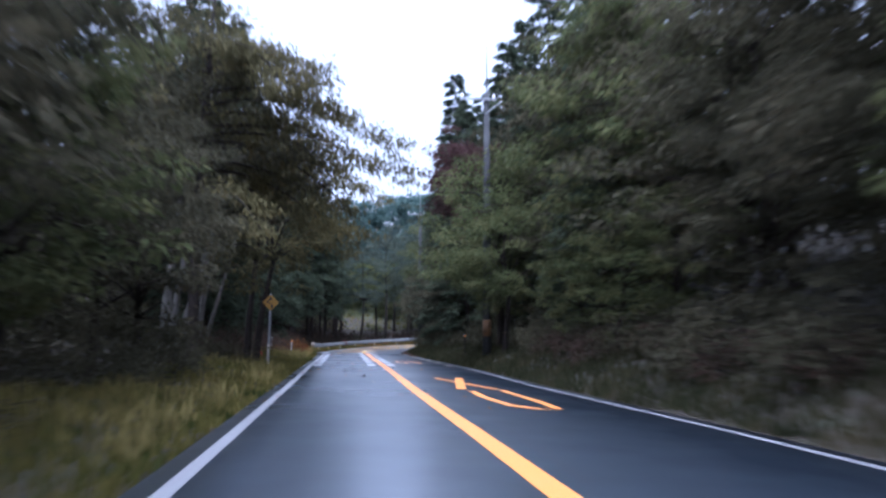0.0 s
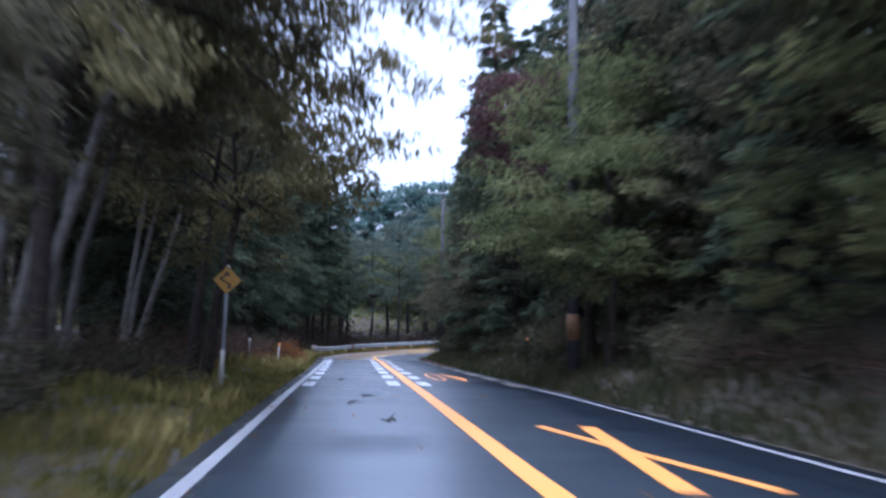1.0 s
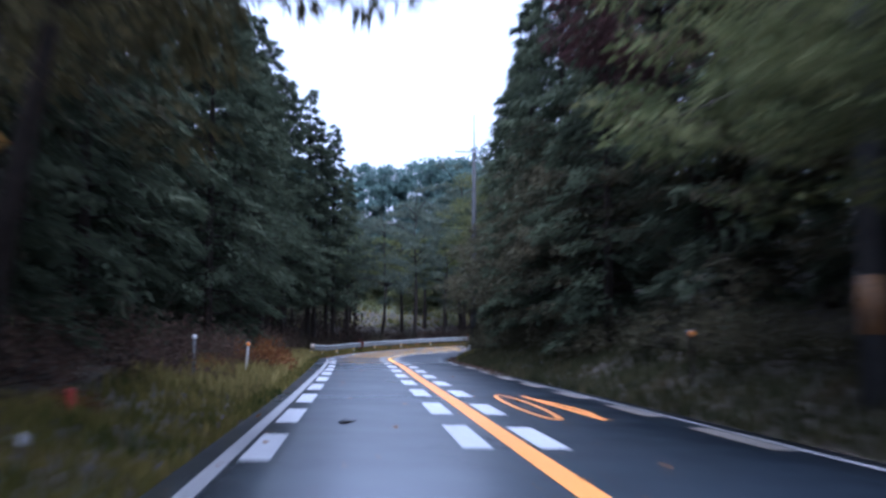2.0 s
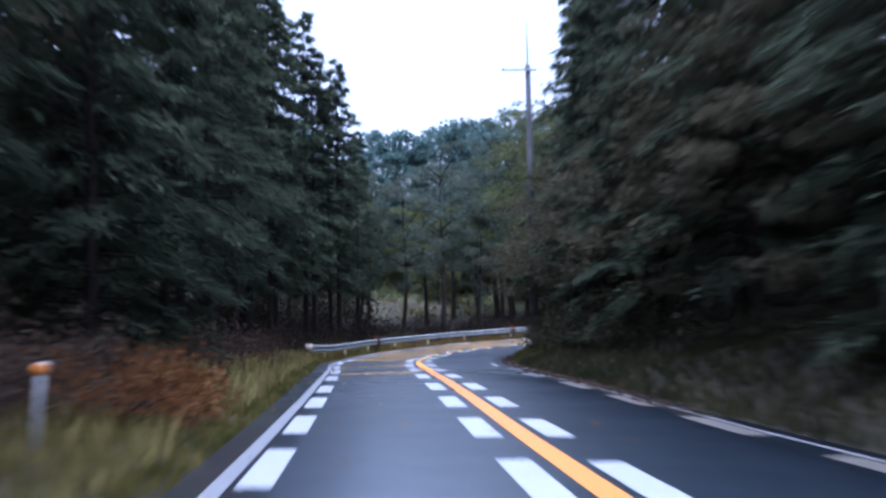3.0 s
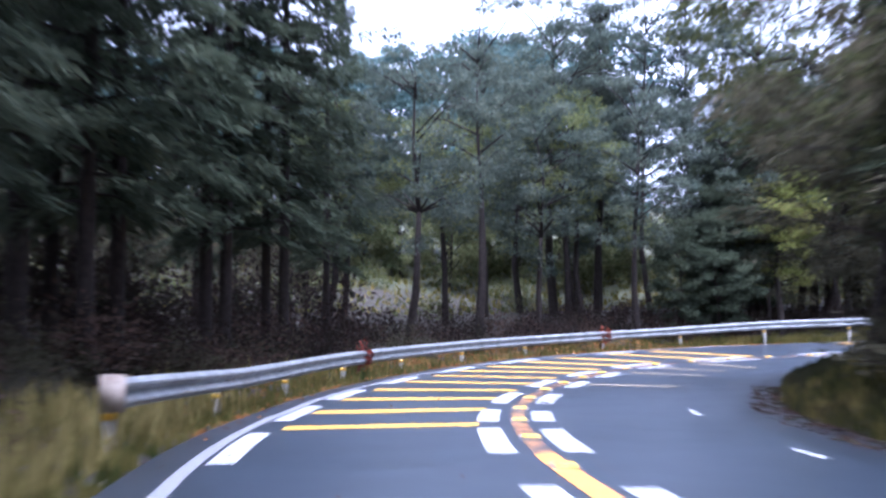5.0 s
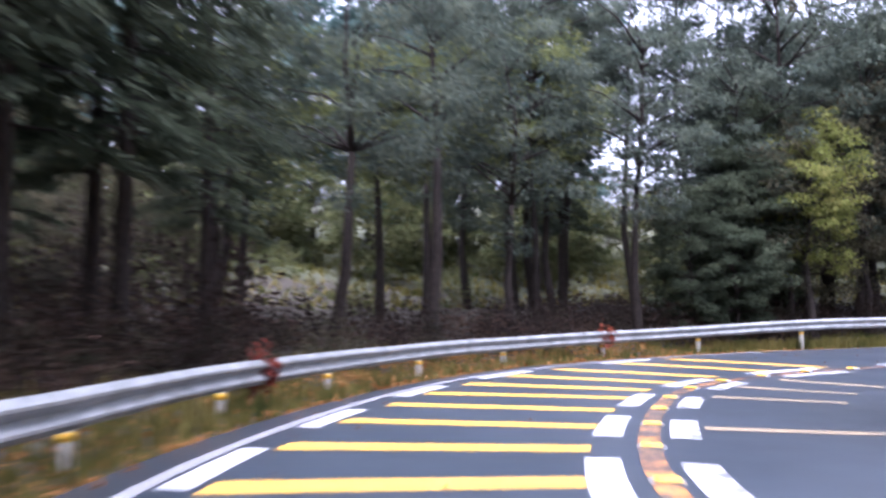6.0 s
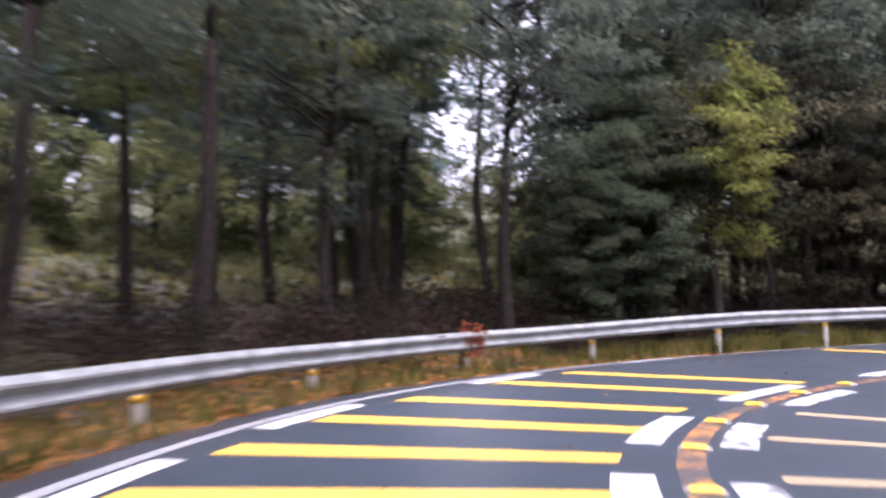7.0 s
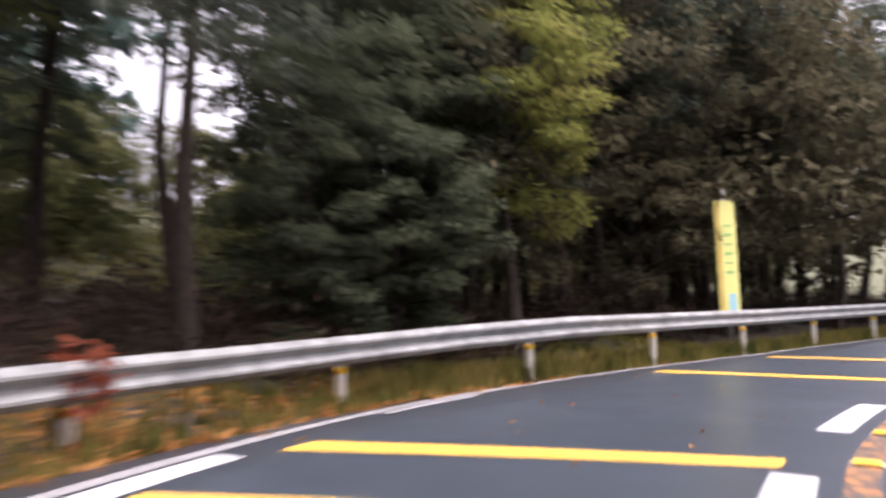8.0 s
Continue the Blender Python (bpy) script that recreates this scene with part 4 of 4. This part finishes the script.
for x, y in [(-17, 104), (-15, 113), (-21, 112), (-27, 108), (-18, 121), (-25, 119), (-32, 115), (-9, 114)]:
    FILL.plant(xy=(x, y), scale=rng.uniform(0.55, 0.7))
for x, y in [(-7, 108), (-8.5, 111), (-5.5, 114), (-9.5, 118), (-4, 111), (-12, 109), (-13, 115)]:
    FILL.plant(xy=(x, y), scale=rng.uniform(0.36, 0.46), which=0)
for s in np.arange(38, 62, 3.6):
    DARK_TREES.plant(s, 8.6 + rng.uniform(-0.4, 0.4), rng.uniform(0.9, 1.05), which=2)
for s in np.arange(124, 152, 3.4):
    BEND_TREES.plant(s, -9.2 + rng.uniform(-0.5, 0.5), rng.uniform(1.15, 1.35))
for x, y in [(33, 108), (37, 110), (41, 107), (30, 112), (35, 114), (39, 113), (28, 109)]:
    FILL.plant(xy=(x, y), scale=0.9)
for s in np.arange(122, 156, 5):
    FILL.plant(s, -15 + rng.uniform(-1, 1), 1.0 if s < 124 else 1.3)

for s in list(np.arange(27, 43, 3.2)) + list(np.arange(58, 100, 3.4)):
    FILL.plant(s, -15.5 + rng.uniform(-1.2, 1.2), rng.uniform(0.38, 0.55), which=0)

for s in np.arange(84, 106, 3.2):
    FILL.plant(s, -20 + rng.uniform(-2, 2), rng.uniform(0.4, 0.55), which=0)

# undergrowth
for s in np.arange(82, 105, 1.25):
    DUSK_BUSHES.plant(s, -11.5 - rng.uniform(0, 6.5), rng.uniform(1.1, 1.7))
for s, off, k in [(45.5, -5.5, 0.5), (56.3, -5.4, 0.6), (57.6, -5.7, 0.5), (60.6, -5.0, 1.2), (61.8, -4.8, 1.1), (63.4, -5.2, 1.2), (66.5, -5.6, 0.6), (70.0, -6.2, 0.8), (76.0, -5.9, 0.7), (84.0, -6.2, 0.8)]:
    RUST_BUSHES.plant(s, off, k)
for s in np.arange(-2, 46, 1.9):
    DARK_BUSHES.plant(s, -11.0 - rng.uniform(0, 2.5), rng.uniform(1.0, 1.5))
for s in np.arange(86, 108, 2.3):
    DARK_BUSHES.plant(s, -7.0 - rng.uniform(0, 1.5), rng.uniform(0.4, 0.65))
for s in np.arange(38, 128, 1.5):
    inner = float(np.interp(s, [38, 80, 90, 130], [-5.6, -5.9, -7.4, -7.6]))
    BROWN_BUSHES.plant(s, inner - rng.uniform(0, 2.2), rng.uniform(0.6, 1.1))
for s in np.arange(0, 36, 1.7):
    BROWN_BUSHES.plant(s, 5.2 + rng.uniform(0, 1.6), rng.uniform(0.5, 0.8))
for s in np.arange(50, 89, 1.3):
    BROWN_BUSHES.plant(s, -4.9 - rng.uniform(0, 1.3), rng.uniform(0.25, 0.5))
for s in np.arange(-4, 38, 1.9):
    DARK_BUSHES.plant(s, -5.7 - rng.uniform(0, 1.4), rng.uniform(0.5, 0.9))
for s in np.arange(-4, 92, 1.9):
    DARK_BUSHES.plant(s, 5.5 + rng.uniform(0, 1.2), rng.uniform(0.5, 0.95))
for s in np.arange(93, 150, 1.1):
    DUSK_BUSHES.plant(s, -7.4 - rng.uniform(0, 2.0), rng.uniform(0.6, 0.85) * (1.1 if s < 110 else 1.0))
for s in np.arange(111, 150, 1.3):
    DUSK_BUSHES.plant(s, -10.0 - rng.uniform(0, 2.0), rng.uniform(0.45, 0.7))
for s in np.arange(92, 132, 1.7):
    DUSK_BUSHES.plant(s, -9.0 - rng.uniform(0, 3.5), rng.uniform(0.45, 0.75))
DUSK_BUSHES.grow("undergrowth", "withered brown undergrowth behind the guardrail, darkened for shade", SHADED_LEAF)


# ---- grass on the verges and the meadow ----
def tufts(name, label, s, off, height, mat, wide=0.035, spread=0.35):
    p = np.array([at(a, b) for a, b in zip(s, off)])
    p[:, 2] = lie(p[:, 0], p[:, 1]) - 0.03
    n = len(p)
    w = rng.uniform(0, 6.28, n)
    lean = np.stack([np.cos(w), np.sin(w), np.zeros(n)], 1) * rng.uniform(0, spread, (n, 1)) * height[:, None]
    side = np.stack([-np.sin(w), np.cos(w), np.zeros(n)], 1) * wide * rng.uniform(0.5, 1.3, (n, 1))
    up = np.array([0, 0, 1.0]) * height[:, None]
    q = np.stack([p - side, p + side, p + lean * 0.5 + up * 0.65 + side * 0.6, p + lean + up], 1)
    return tagged(new(name, quads(name, q, mat)), label, "grass", kind="stuff")


def strip(n, s0, s1, edge, reach):
    s = rng.uniform(s0, s1, n)
    return s, np.array([edge(a) for a in s]) + reach * rng.uniform(0, 1, n) ** 1.3


ls, lo = strip(34000, 0, 126, lambda a: left_edge(a) - 0.05, -3.0)
tufts("verge_grass", "green and yellow verge grass along the asphalt", ls, lo, rng.uniform(0.08, 0.3, len(ls)) * (0.6 + 0.5 * np.clip((-lo - 3.5) / 1.5, 0, 1)), GRASS)
ls, lo = strip(11000, 0, 98, lambda a: left_edge(a) - 0.35, -2.4)
keep = np.sin(ls * 0.9) + np.sin(ls * 0.37 + 1) + 0.8 * (ls > 52) > 0.2
keep &= np.hypot(ls - 39.0, lo + 4.5) > 1.6
tufts("dry_grass", "tall straw-yellow grass on the verge", ls[keep], lo[keep], rng.uniform(0.15, 0.45, int(keep.sum())) * np.interp(ls[keep], [56, 66], [1.0, 1.4]), DRY_GRASS, 0.03, 0.5)
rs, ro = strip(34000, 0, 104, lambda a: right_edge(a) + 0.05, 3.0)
tufts("verge_grass", "low green grass below the wooded slope, darkened for shade", rs, ro, rng.uniform(0.08, 0.32, len(rs)), SHADED_GRASS)
rs, ro = strip(1300, 84, 97, lambda a: right_edge(a) + 0.02, 1.4)
tufts("verge_grass", "yellow-green grass at the inside corner of the bend", rs, ro, rng.uniform(0.12, 0.4, len(rs)), GRASS)
for s in np.arange(82, 132, 0.9):
    MEADOW_BUSHES.plant(s, -rng.uniform(17, 36), rng.uniform(0.6, 1.3))
ms, mo = rng.uniform(84, 140, 9000), -rng.uniform(19, 38, 9000)
tufts("meadow_grass", "pale rough meadow grass behind the wood", ms, mo, rng.uniform(0.15, 0.45, 9000), GRASS, 0.12, 0.9)


# ---- guardrail ----
def rail_off(s):
    return float(np.interp(s, [88, 92, 95, 98.5, 102, 105, 108, 111, 114, 117.5, 122, 160], [-4.8, -4.85, -5.0, -5.35, -5.55, -5.75, -5.95, -6.0, -5.87, -5.25, -5.2, -5.3]))


def rail_up(s):
    return float(np.interp(s, [88, 95, 108, 112, 114, 116, 118, 125], [0.08, -0.05, -0.06, 0.0, 0.06, 0.15, 0.22, 0.26]))


BEAM = [(0.0, 0.35), (0.02, 0.345), (0.06, 0.31), (0.088, 0.285), (0.088, 0.255), (0.03, 0.205), (0.01, 0.175), (0.03, 0.145), (0.088, 0.095), (0.088, 0.065), (0.06, 0.04), (0.02, 0.005), (0.0, 0.0)]


def beam_mesh(s0, s1):
    """A length of W-shaped steel beam, with a doubled end for the lap joint."""
    n = 9
    verts, faces, m = [], [], len(BEAM)
    for i, s in enumerate(np.linspace(s0 - 0.12, s1 + 0.12, n)):
        for back in (0.0, -0.006):
            for dx, dz in BEAM:
                sway = 0.006 * math.sin(2.3 * s)
                verts.append(at(s, rail_off(s) + 0.075 + dx + back + sway + (0.005 if i == 0 else 0), 0.44 + dz + rail_up(s)))
    for i in range(n - 1):
        for j in range(m - 1):
            a, b = i * 2 * m + j, (i + 1) * 2 * m + j
            faces.append((a, b, b + 1, a + 1))
            faces.append((a + m + 1, b + m + 1, b + m, a + m))
        a, b = i * 2 * m, (i + 1) * 2 * m
        faces.append((a, a + m, b + m, b))
        faces.append((a + m - 1, b + m - 1, b + 2 * m - 1, a + 2 * m - 1))
    return mesh_of("beam", verts, faces, STEEL)


gs = rng.uniform(114.5, 140, 5200)
go = np.array([rail_off(a) for a in gs]) + rng.uniform(-0.5, 0.02, len(gs))
tufts("verge_grass", "green grass grown up round the guardrail posts", gs, go, rng.uniform(0.2, 0.48, len(gs)), GRASS)

rail = thing("guardrail", "weathered galvanised W-beam guardrail on round posts", "guardrail")
post_v, post_f = merged([tube([(0, 0, -0.6), (0, 0, 0.66), (0, 0, 0.68)], [0.07, 0.07, 0.055], 12), box(0.085, 0, 0.58, 0.06, 0.1, 0.16, 0.01)])
post_mesh = mesh_of("post", post_v, post_f, POST_CREAM, True)
band_mesh = mesh_of("reflector_band", *tube([(0, 0, 0.29), (0, 0, 0.37)], [0.074, 0.074], 12), STUD, True)
POSTS = [88.2, 92.2, 95.4, 98.6, 102.0, 105.0, 107.6, 110.8, 113.9, 117.3, 121.2, 125.2, 129.2, 133.2, 137.2, 141.2]
for i, s in enumerate(POSTS):
    post = part("post", post_mesh, rail, "", Matrix.Translation(at(s, rail_off(s) - 0.06, 0.03 + rail_up(s))) @ pose(0, 0, 0, 0, 0, turn(s)))
    part("reflector_band", band_mesh, post, "yellow reflective band")
    if i:
        part("beam", beam_mesh(POSTS[i - 1], s), rail)
end_v, end_f = tube([(0, 0, 0), (0, 0, 0.4)], [1.0, 1.0], 20)
end_v = [(0.09 * v[0] + 0.02, 0.17 * v[1], v[2]) for v in end_v]
part("end_cap", mesh_of("end_cap", end_v, end_f, RUST, True), rail, "beige rounded steel end cap", Matrix.Translation(at(88.0, rail_off(88) + 0.03, 0.5)) @ pose(0, 0, 0, 0, 0, turn(88) + 62))


# red creeper leaning on the beam
CREEPER_LEAF = leafy("creeper_leaves", [(0.0, (0.08, 0.02, 0.016)), (0.5, (0.17, 0.04, 0.028)), (1.0, (0.26, 0.08, 0.04))])


def creeper(s, k):
    t = thing("creeper", "red-leaved creeper hanging over the guardrail beam", "plant", "creepers on the guardrail", at=Matrix.Translation(at(s, rail_off(s) - 0.02, 0)))
    stems, pts, dirs = [], [], []
    for i in range(5):
        tip = np.array([rng.uniform(-0.05, 0.3), rng.uniform(-0.3, 0.3), rng.uniform(0.45, 0.85)]) * [1, k, 1]
        stems.append(tube([(0, 0.04 * i, -0.1), (-0.05, tip[1] * 0.5, 0.6), tuple(tip)], [0.012, 0.009, 0.004], 4))
        p = tip + rng.normal(size=(26, 3)) * [0.06, 0.12 * k, 0.13]
        pts.append(p)
        dirs.append(rng.normal(size=(26, 3)) + [0.4, 0, -0.4])
    v, f = merged(stems)
    part("stem", mesh_of("stem", v, f, BARK, True), t)
    part("leaves", quads("leaves", leaves(np.concatenate(pts), np.concatenate(dirs), 0.13, 0.1), CREEPER_LEAF), t)


creeper(99.4, 0.35)
creeper(110.7, 1.1)


# ---- signs and markers ----
def warning_sign():
    t = thing("warning_sign", "yellow diamond bend warning sign on a grey steel pole", "road sign", at=Matrix.Translation(ground_at(39.85, -4.57)) @ pose(0, 0, 0, 0, 2.0, 4))
    part("pole", mesh_of("pole", *tube([(0, 0, -0.4), (0, 0, 2.2), (0, 0, 2.82), (0, 0, 2.84)], [0.042, 0.042, 0.042, 0.03], 14), SIGN_BACK, True), t, "grey steel pole")
    # cream tube added to paint the headlight glow on the lower pole
    part("headlit_sleeve", mesh_of("headlit_sleeve", *tube([(0, 0, 0.02), (0, 0, 0.9), (0, 0, 0.91)], [0.05, 0.05, 0.044], 14), POST_CREAM, True), t, "added cream sleeve in place of headlight glow")
    r = 0.32
    ring = [(-r + 0.04, -0.04), (-r, 0), (-r + 0.04, 0.04), (-0.04, r - 0.04), (0, r), (0.04, r - 0.04), (r - 0.04, 0.04), (r, 0), (r - 0.04, -0.04), (0.04, -r + 0.04), (0, -r), (-0.04, -r + 0.04)]
    n = len(ring)
    verts = [(x, y0, z + 2.5) for y0 in (-0.056, -0.05) for x, z in ring]
    faces = [tuple(range(n)), tuple(reversed(range(n, 2 * n)))] + [(i, i + n, (i + 1) % n + n, (i + 1) % n) for i in range(n)]
    plate = part("plate", mesh_of("plate", verts, faces, SIGN_YELLOW), t, "yellow diamond plate")
    arrow = [(0.05, -0.2), (0.06, -0.09), (-0.12, 0.0), (-0.13, 0.06), (-0.01, 0.11)]
    av, af = [], []
    for x, z in arrow:
        av += [(x - 0.034, -0.059, z + 2.5), (x + 0.034, -0.059, z + 2.5)]
    af = [(2 * i, 2 * i + 1, 2 * i + 3, 2 * i + 2) for i in range(4)]
    av += [(-0.09, -0.059, 2.6), (0.07, -0.059, 2.6), (-0.01, -0.059, 2.71)]
    af.append((10, 11, 12))
    part("arrow", mesh_of("arrow", av, af, SIGN_BLACK), plate, "black bent arrow")
    part("bracket", mesh_of("bracket", *merged([box(0, -0.02, 2.6, 0.12, 0.06, 0.03, 0.005), box(0, -0.02, 2.38, 0.12, 0.06, 0.03, 0.005)]), SIGN_BACK), t)
    return t


warning_sign()


def delineator(s, off, height, glass, label, lean=0.0, coat=POLE_WHITE):
    t = thing("delineator", label, "road marker", "roadside delineators", at=Matrix.Translation(ground_at(s, off)) @ pose(0, 0, 0, 0, lean, turn(s)))
    part("stake", mesh_of("stake", *tube([(0, 0, -0.3), (0, 0, height - 0.05), (0, 0, height)], [0.03, 0.03, 0.025], 10), coat, True), t)
    head = part("reflector_head", mesh_of("reflector_head", *tube([(0, 0.02, height + 0.03), (0, -0.02, height + 0.03)], [0.065, 0.065], 16), SIGN_BACK, True), t)
    part("lens", mesh_of("lens", *tube([(0, -0.021, height + 0.03), (0, -0.028, height + 0.03)], [0.056, 0.048], 16), glass, True), head, "round reflector lens")
    return t


delineator(55.5, -5.75, 0.95, PEARL, "slim stake with a round white reflector in the undergrowth", coat=SIGN_BACK)
delineator(57.8, -4.8, 0.78, AMBER, "slim white stake with a round amber reflector on the verge", 4)
delineator(49.7, 4.45, 0.98, AMBER, "slim dark stake with an amber reflector before dark shrubs", coat=BARK)


def marker_peg(s, off):
    t = thing("marker_peg", "short red painted boundary peg in the grass", "peg", at=Matrix.Translation(ground_at(s, off)))
    part("body", mesh_of("body", *box(0, 0, 0.1, 0.09, 0.09, 0.5, 0.015), RED), t)


marker_peg(45.0, -5.3)


def boulder(s, off, r):
    bm = bmesh.new()
    bmesh.ops.create_icosphere(bm, subdivisions=3, radius=r)
    for v in bm.verts:
        v.co *= 1 + 0.35 * noise.noise(v.co * (1.3 / r)) + 0.1 * noise.noise(v.co * (4 / r))
        v.co.z *= 0.6
    me = bpy.data.meshes.new("stone")
    bm.to_mesh(me)
    bm.free()
    me.materials.append(STONE)
    me.polygons.foreach_set("use_smooth", [True] * len(me.polygons))
    ob = tagged(new("stone", me), "pale weathered stone lying in the verge grass", "stone")
    ob.matrix_basis = Matrix.Translation(ground_at(s, off))
    return ob


boulder(42.2, -4.85, 0.13)
boulder(70.5, -7.0, 0.5)
# dark lump stands in for a drain opening at the grass edge
corner = boulder(89.2, 4.75, 0.24)
corner.data.materials[0] = BARK
corner["label"] = "dark stone shape in place of a drain opening inside the bend"


def tall_sign():
    p = Vector((24.2, 106.58, 0))
    p.z = float(lie([p.x], [p.y])[0])
    t = thing("roadside_sign", "tall narrow lime-yellow sign board behind the guardrail", "sign", at=Matrix.Translation(p) @ pose(0, 0, 0, 0, -2.5, -32))
    v, f = box(0, 0, 2.3, 0.52, 0.04, 2.7, 0.012)
    board = part("board", mesh_of("board", v, f, LIME), t, "lime-yellow painted board")
    part("edge_strip", mesh_of("edge_strip", *box(-0.19, -0.023, 2.3, 0.07, 0.006, 2.66), SIGN_YELLOW), board, "orange edge strip")
    part("emblem", mesh_of("emblem", *box(0.07, -0.023, 1.2, 0.17, 0.006, 0.5), plain("blue_panel", (0.2, 0.42, 0.5), 0.4)), board, "pale blue panel")
    for k in range(6):
        part("lettering_bar", mesh_of("lettering_bar", *box(0.04, -0.023, 3.05 - 0.22 * k, 0.2, 0.006, 0.05 + 0.03 * (k % 2)), GREEN_INK), board)
    part("post", mesh_of("post", *tube([(0.02, 0.06, -0.4), (0.02, 0.06, 3.9), (0.02, 0.06, 3.92)], [0.045, 0.045, 0.03], 10), SIGN_BACK, True), t, "grey steel post")


tall_sign()


def utility_pole(x, y, height, arm_up, stay=0.7):
    p = Vector((x, y, 0))
    p.z = float(lie([p.x], [p.y])[0])
    t = thing("utility_pole", "grey concrete utility pole with a steel crossarm", "utility pole", "utility poles", at=Matrix.Translation(p))
    part("pole", mesh_of("pole", *tube([(0, 0, -0.5), (0, 0, height / 2), (0, 0, height), (0, 0, height + 0.02)], [0.19, 0.16, 0.12, 0.05], 16), WET_CONCRETE, True), t)
    arm = part("crossarm", mesh_of("crossarm", *box(-0.42, -0.14, arm_up, 1.65, 0.09, 0.09, 0.01), SIGN_BACK), t, "steel crossarm")
    ins = mesh_of("insulator", *tube([(0, 0, 0), (0, 0, 0.05), (0, 0, 0.06), (0, 0, 0.16), (0, 0, 0.2)], [0.03, 0.06, 0.04, 0.055, 0.03], 10), PEARL, True)
    for dx in (-1.15, -0.55, 0.3):
        part("insulator", ins, arm, "", Matrix.Translation((dx, -0.14, arm_up + 0.045)))
    part("mast", mesh_of("mast", *tube([(0, 0, height - 0.2), (0, 0, height + 2.2), (0, 0, height + 2.22)], [0.04, 0.035, 0.02], 8), SIGN_BACK, True), t, "thin steel mast")
    part("stay", mesh_of("stay", *tube([(0.0, -0.12, arm_up - 0.6), (stay, -0.14, arm_up - 0.05)], [0.02, 0.02], 6), SIGN_BACK), t)
    return t


utility_pole(5.45, 79.7, 13.0, 12.75)
near_pole = utility_pole(4.68, 35.2, 11.95, 11.65)
near_pole["label"] = "grey concrete utility pole with a worn orange guard band"
part("guard_band", mesh_of("guard_band", *tube([(0, 0, 0.9), (0, 0, 1.65)], [0.196, 0.192], 16), RUST_BAND, True), near_pole, "worn orange guard band")

# small litter on the wet lane
for s, off, w in [(36.7, -1.57, 0.4), (38.7, -1.17, 1.9), (33.0, -1.0, 2.4), (45.9, -1.98, 1.1)]:
    pts = np.array([at(s, off, 0.012)] * 5) + rng.normal(size=(5, 3)) * [0.06, 0.1, 0.003]
    ways = np.stack([np.cos(w + rng.normal(size=5) * 0.6), np.sin(w + rng.normal(size=5) * 0.6), np.full(5, 0.12)], 1)
    tagged(new("fallen_twig", quads("fallen_twig", leaves(pts, ways, 0.3, 0.07, 0.05), BARK)), "small dark fallen twig with leaves on wet asphalt", "twig", "litter on the lane")

# russet litter under the guardrail, brightened and thickened in place of headlight glow
n = 8000
ps, po = np.concatenate([rng.uniform(90, 124, 4000), rng.uniform(103, 119, 4000)]), -rng.uniform(0, 1, n)
pp = np.array([at(a, rail_off(a) + 0.75 + 2.3 * o) for a, o in zip(ps, po)])
pp[:, 2] = lie(pp[:, 0], pp[:, 1]) + rng.uniform(0.0, 0.06, n)
ang = rng.uniform(0, 6.28, n)
GLOW_LITTER = leafy("fallen_leaves", [(0.0, (0.16, 0.065, 0.02)), (0.5, (0.3, 0.14, 0.045)), (1.0, (0.44, 0.25, 0.09))])
tagged(new("fallen_leaves", quads("fallen_leaves", leaves(pp, np.stack([np.cos(ang), np.sin(ang), rng.uniform(0, 0.3, n)], 1), 0.16, 0.09, 0.1), GLOW_LITTER)), "russet fallen leaves under the guardrail, brightened for headlight glow", "leaf litter", kind="stuff")

# scattered leaves on the wet asphalt, thickest along the left edge
n = 240
ps = rng.uniform(20, 126, n)
po = np.array([left_edge(a) + 0.1 + 4.6 * u**1.8 for a, u in zip(ps, rng.uniform(0, 1, n))])
pp = np.array([at(a, o, 0.014) for a, o in zip(ps, po)])
ang = rng.uniform(0, 6.28, n)
tagged(new("scattered_leaves", quads("scattered_leaves", leaves(pp, np.stack([np.cos(ang), np.sin(ang), np.full(n, 0.08)], 1), 0.075, 0.05, 0.06), GLOW_LITTER)), "small brown leaves scattered on the wet asphalt", "leaf litter", kind="stuff")

# brown leaves gathered along the inner edge of the bend
n = 1800
ps = rng.uniform(62, 100, n)
pp = np.array([at(a, right_edge(a) - 0.02 - 0.55 * u**1.6, 0.012) for a, u in zip(ps, rng.uniform(0, 1, n))])
ang = rng.uniform(0, 6.28, n)
tagged(new("edge_leaves", quads("edge_leaves", leaves(pp, np.stack([np.cos(ang), np.sin(ang), np.full(n, 0.1)], 1), 0.11, 0.07, 0.06), BROWN_LEAF)), "brown leaves gathered along the asphalt edge", "leaf litter", kind="stuff")
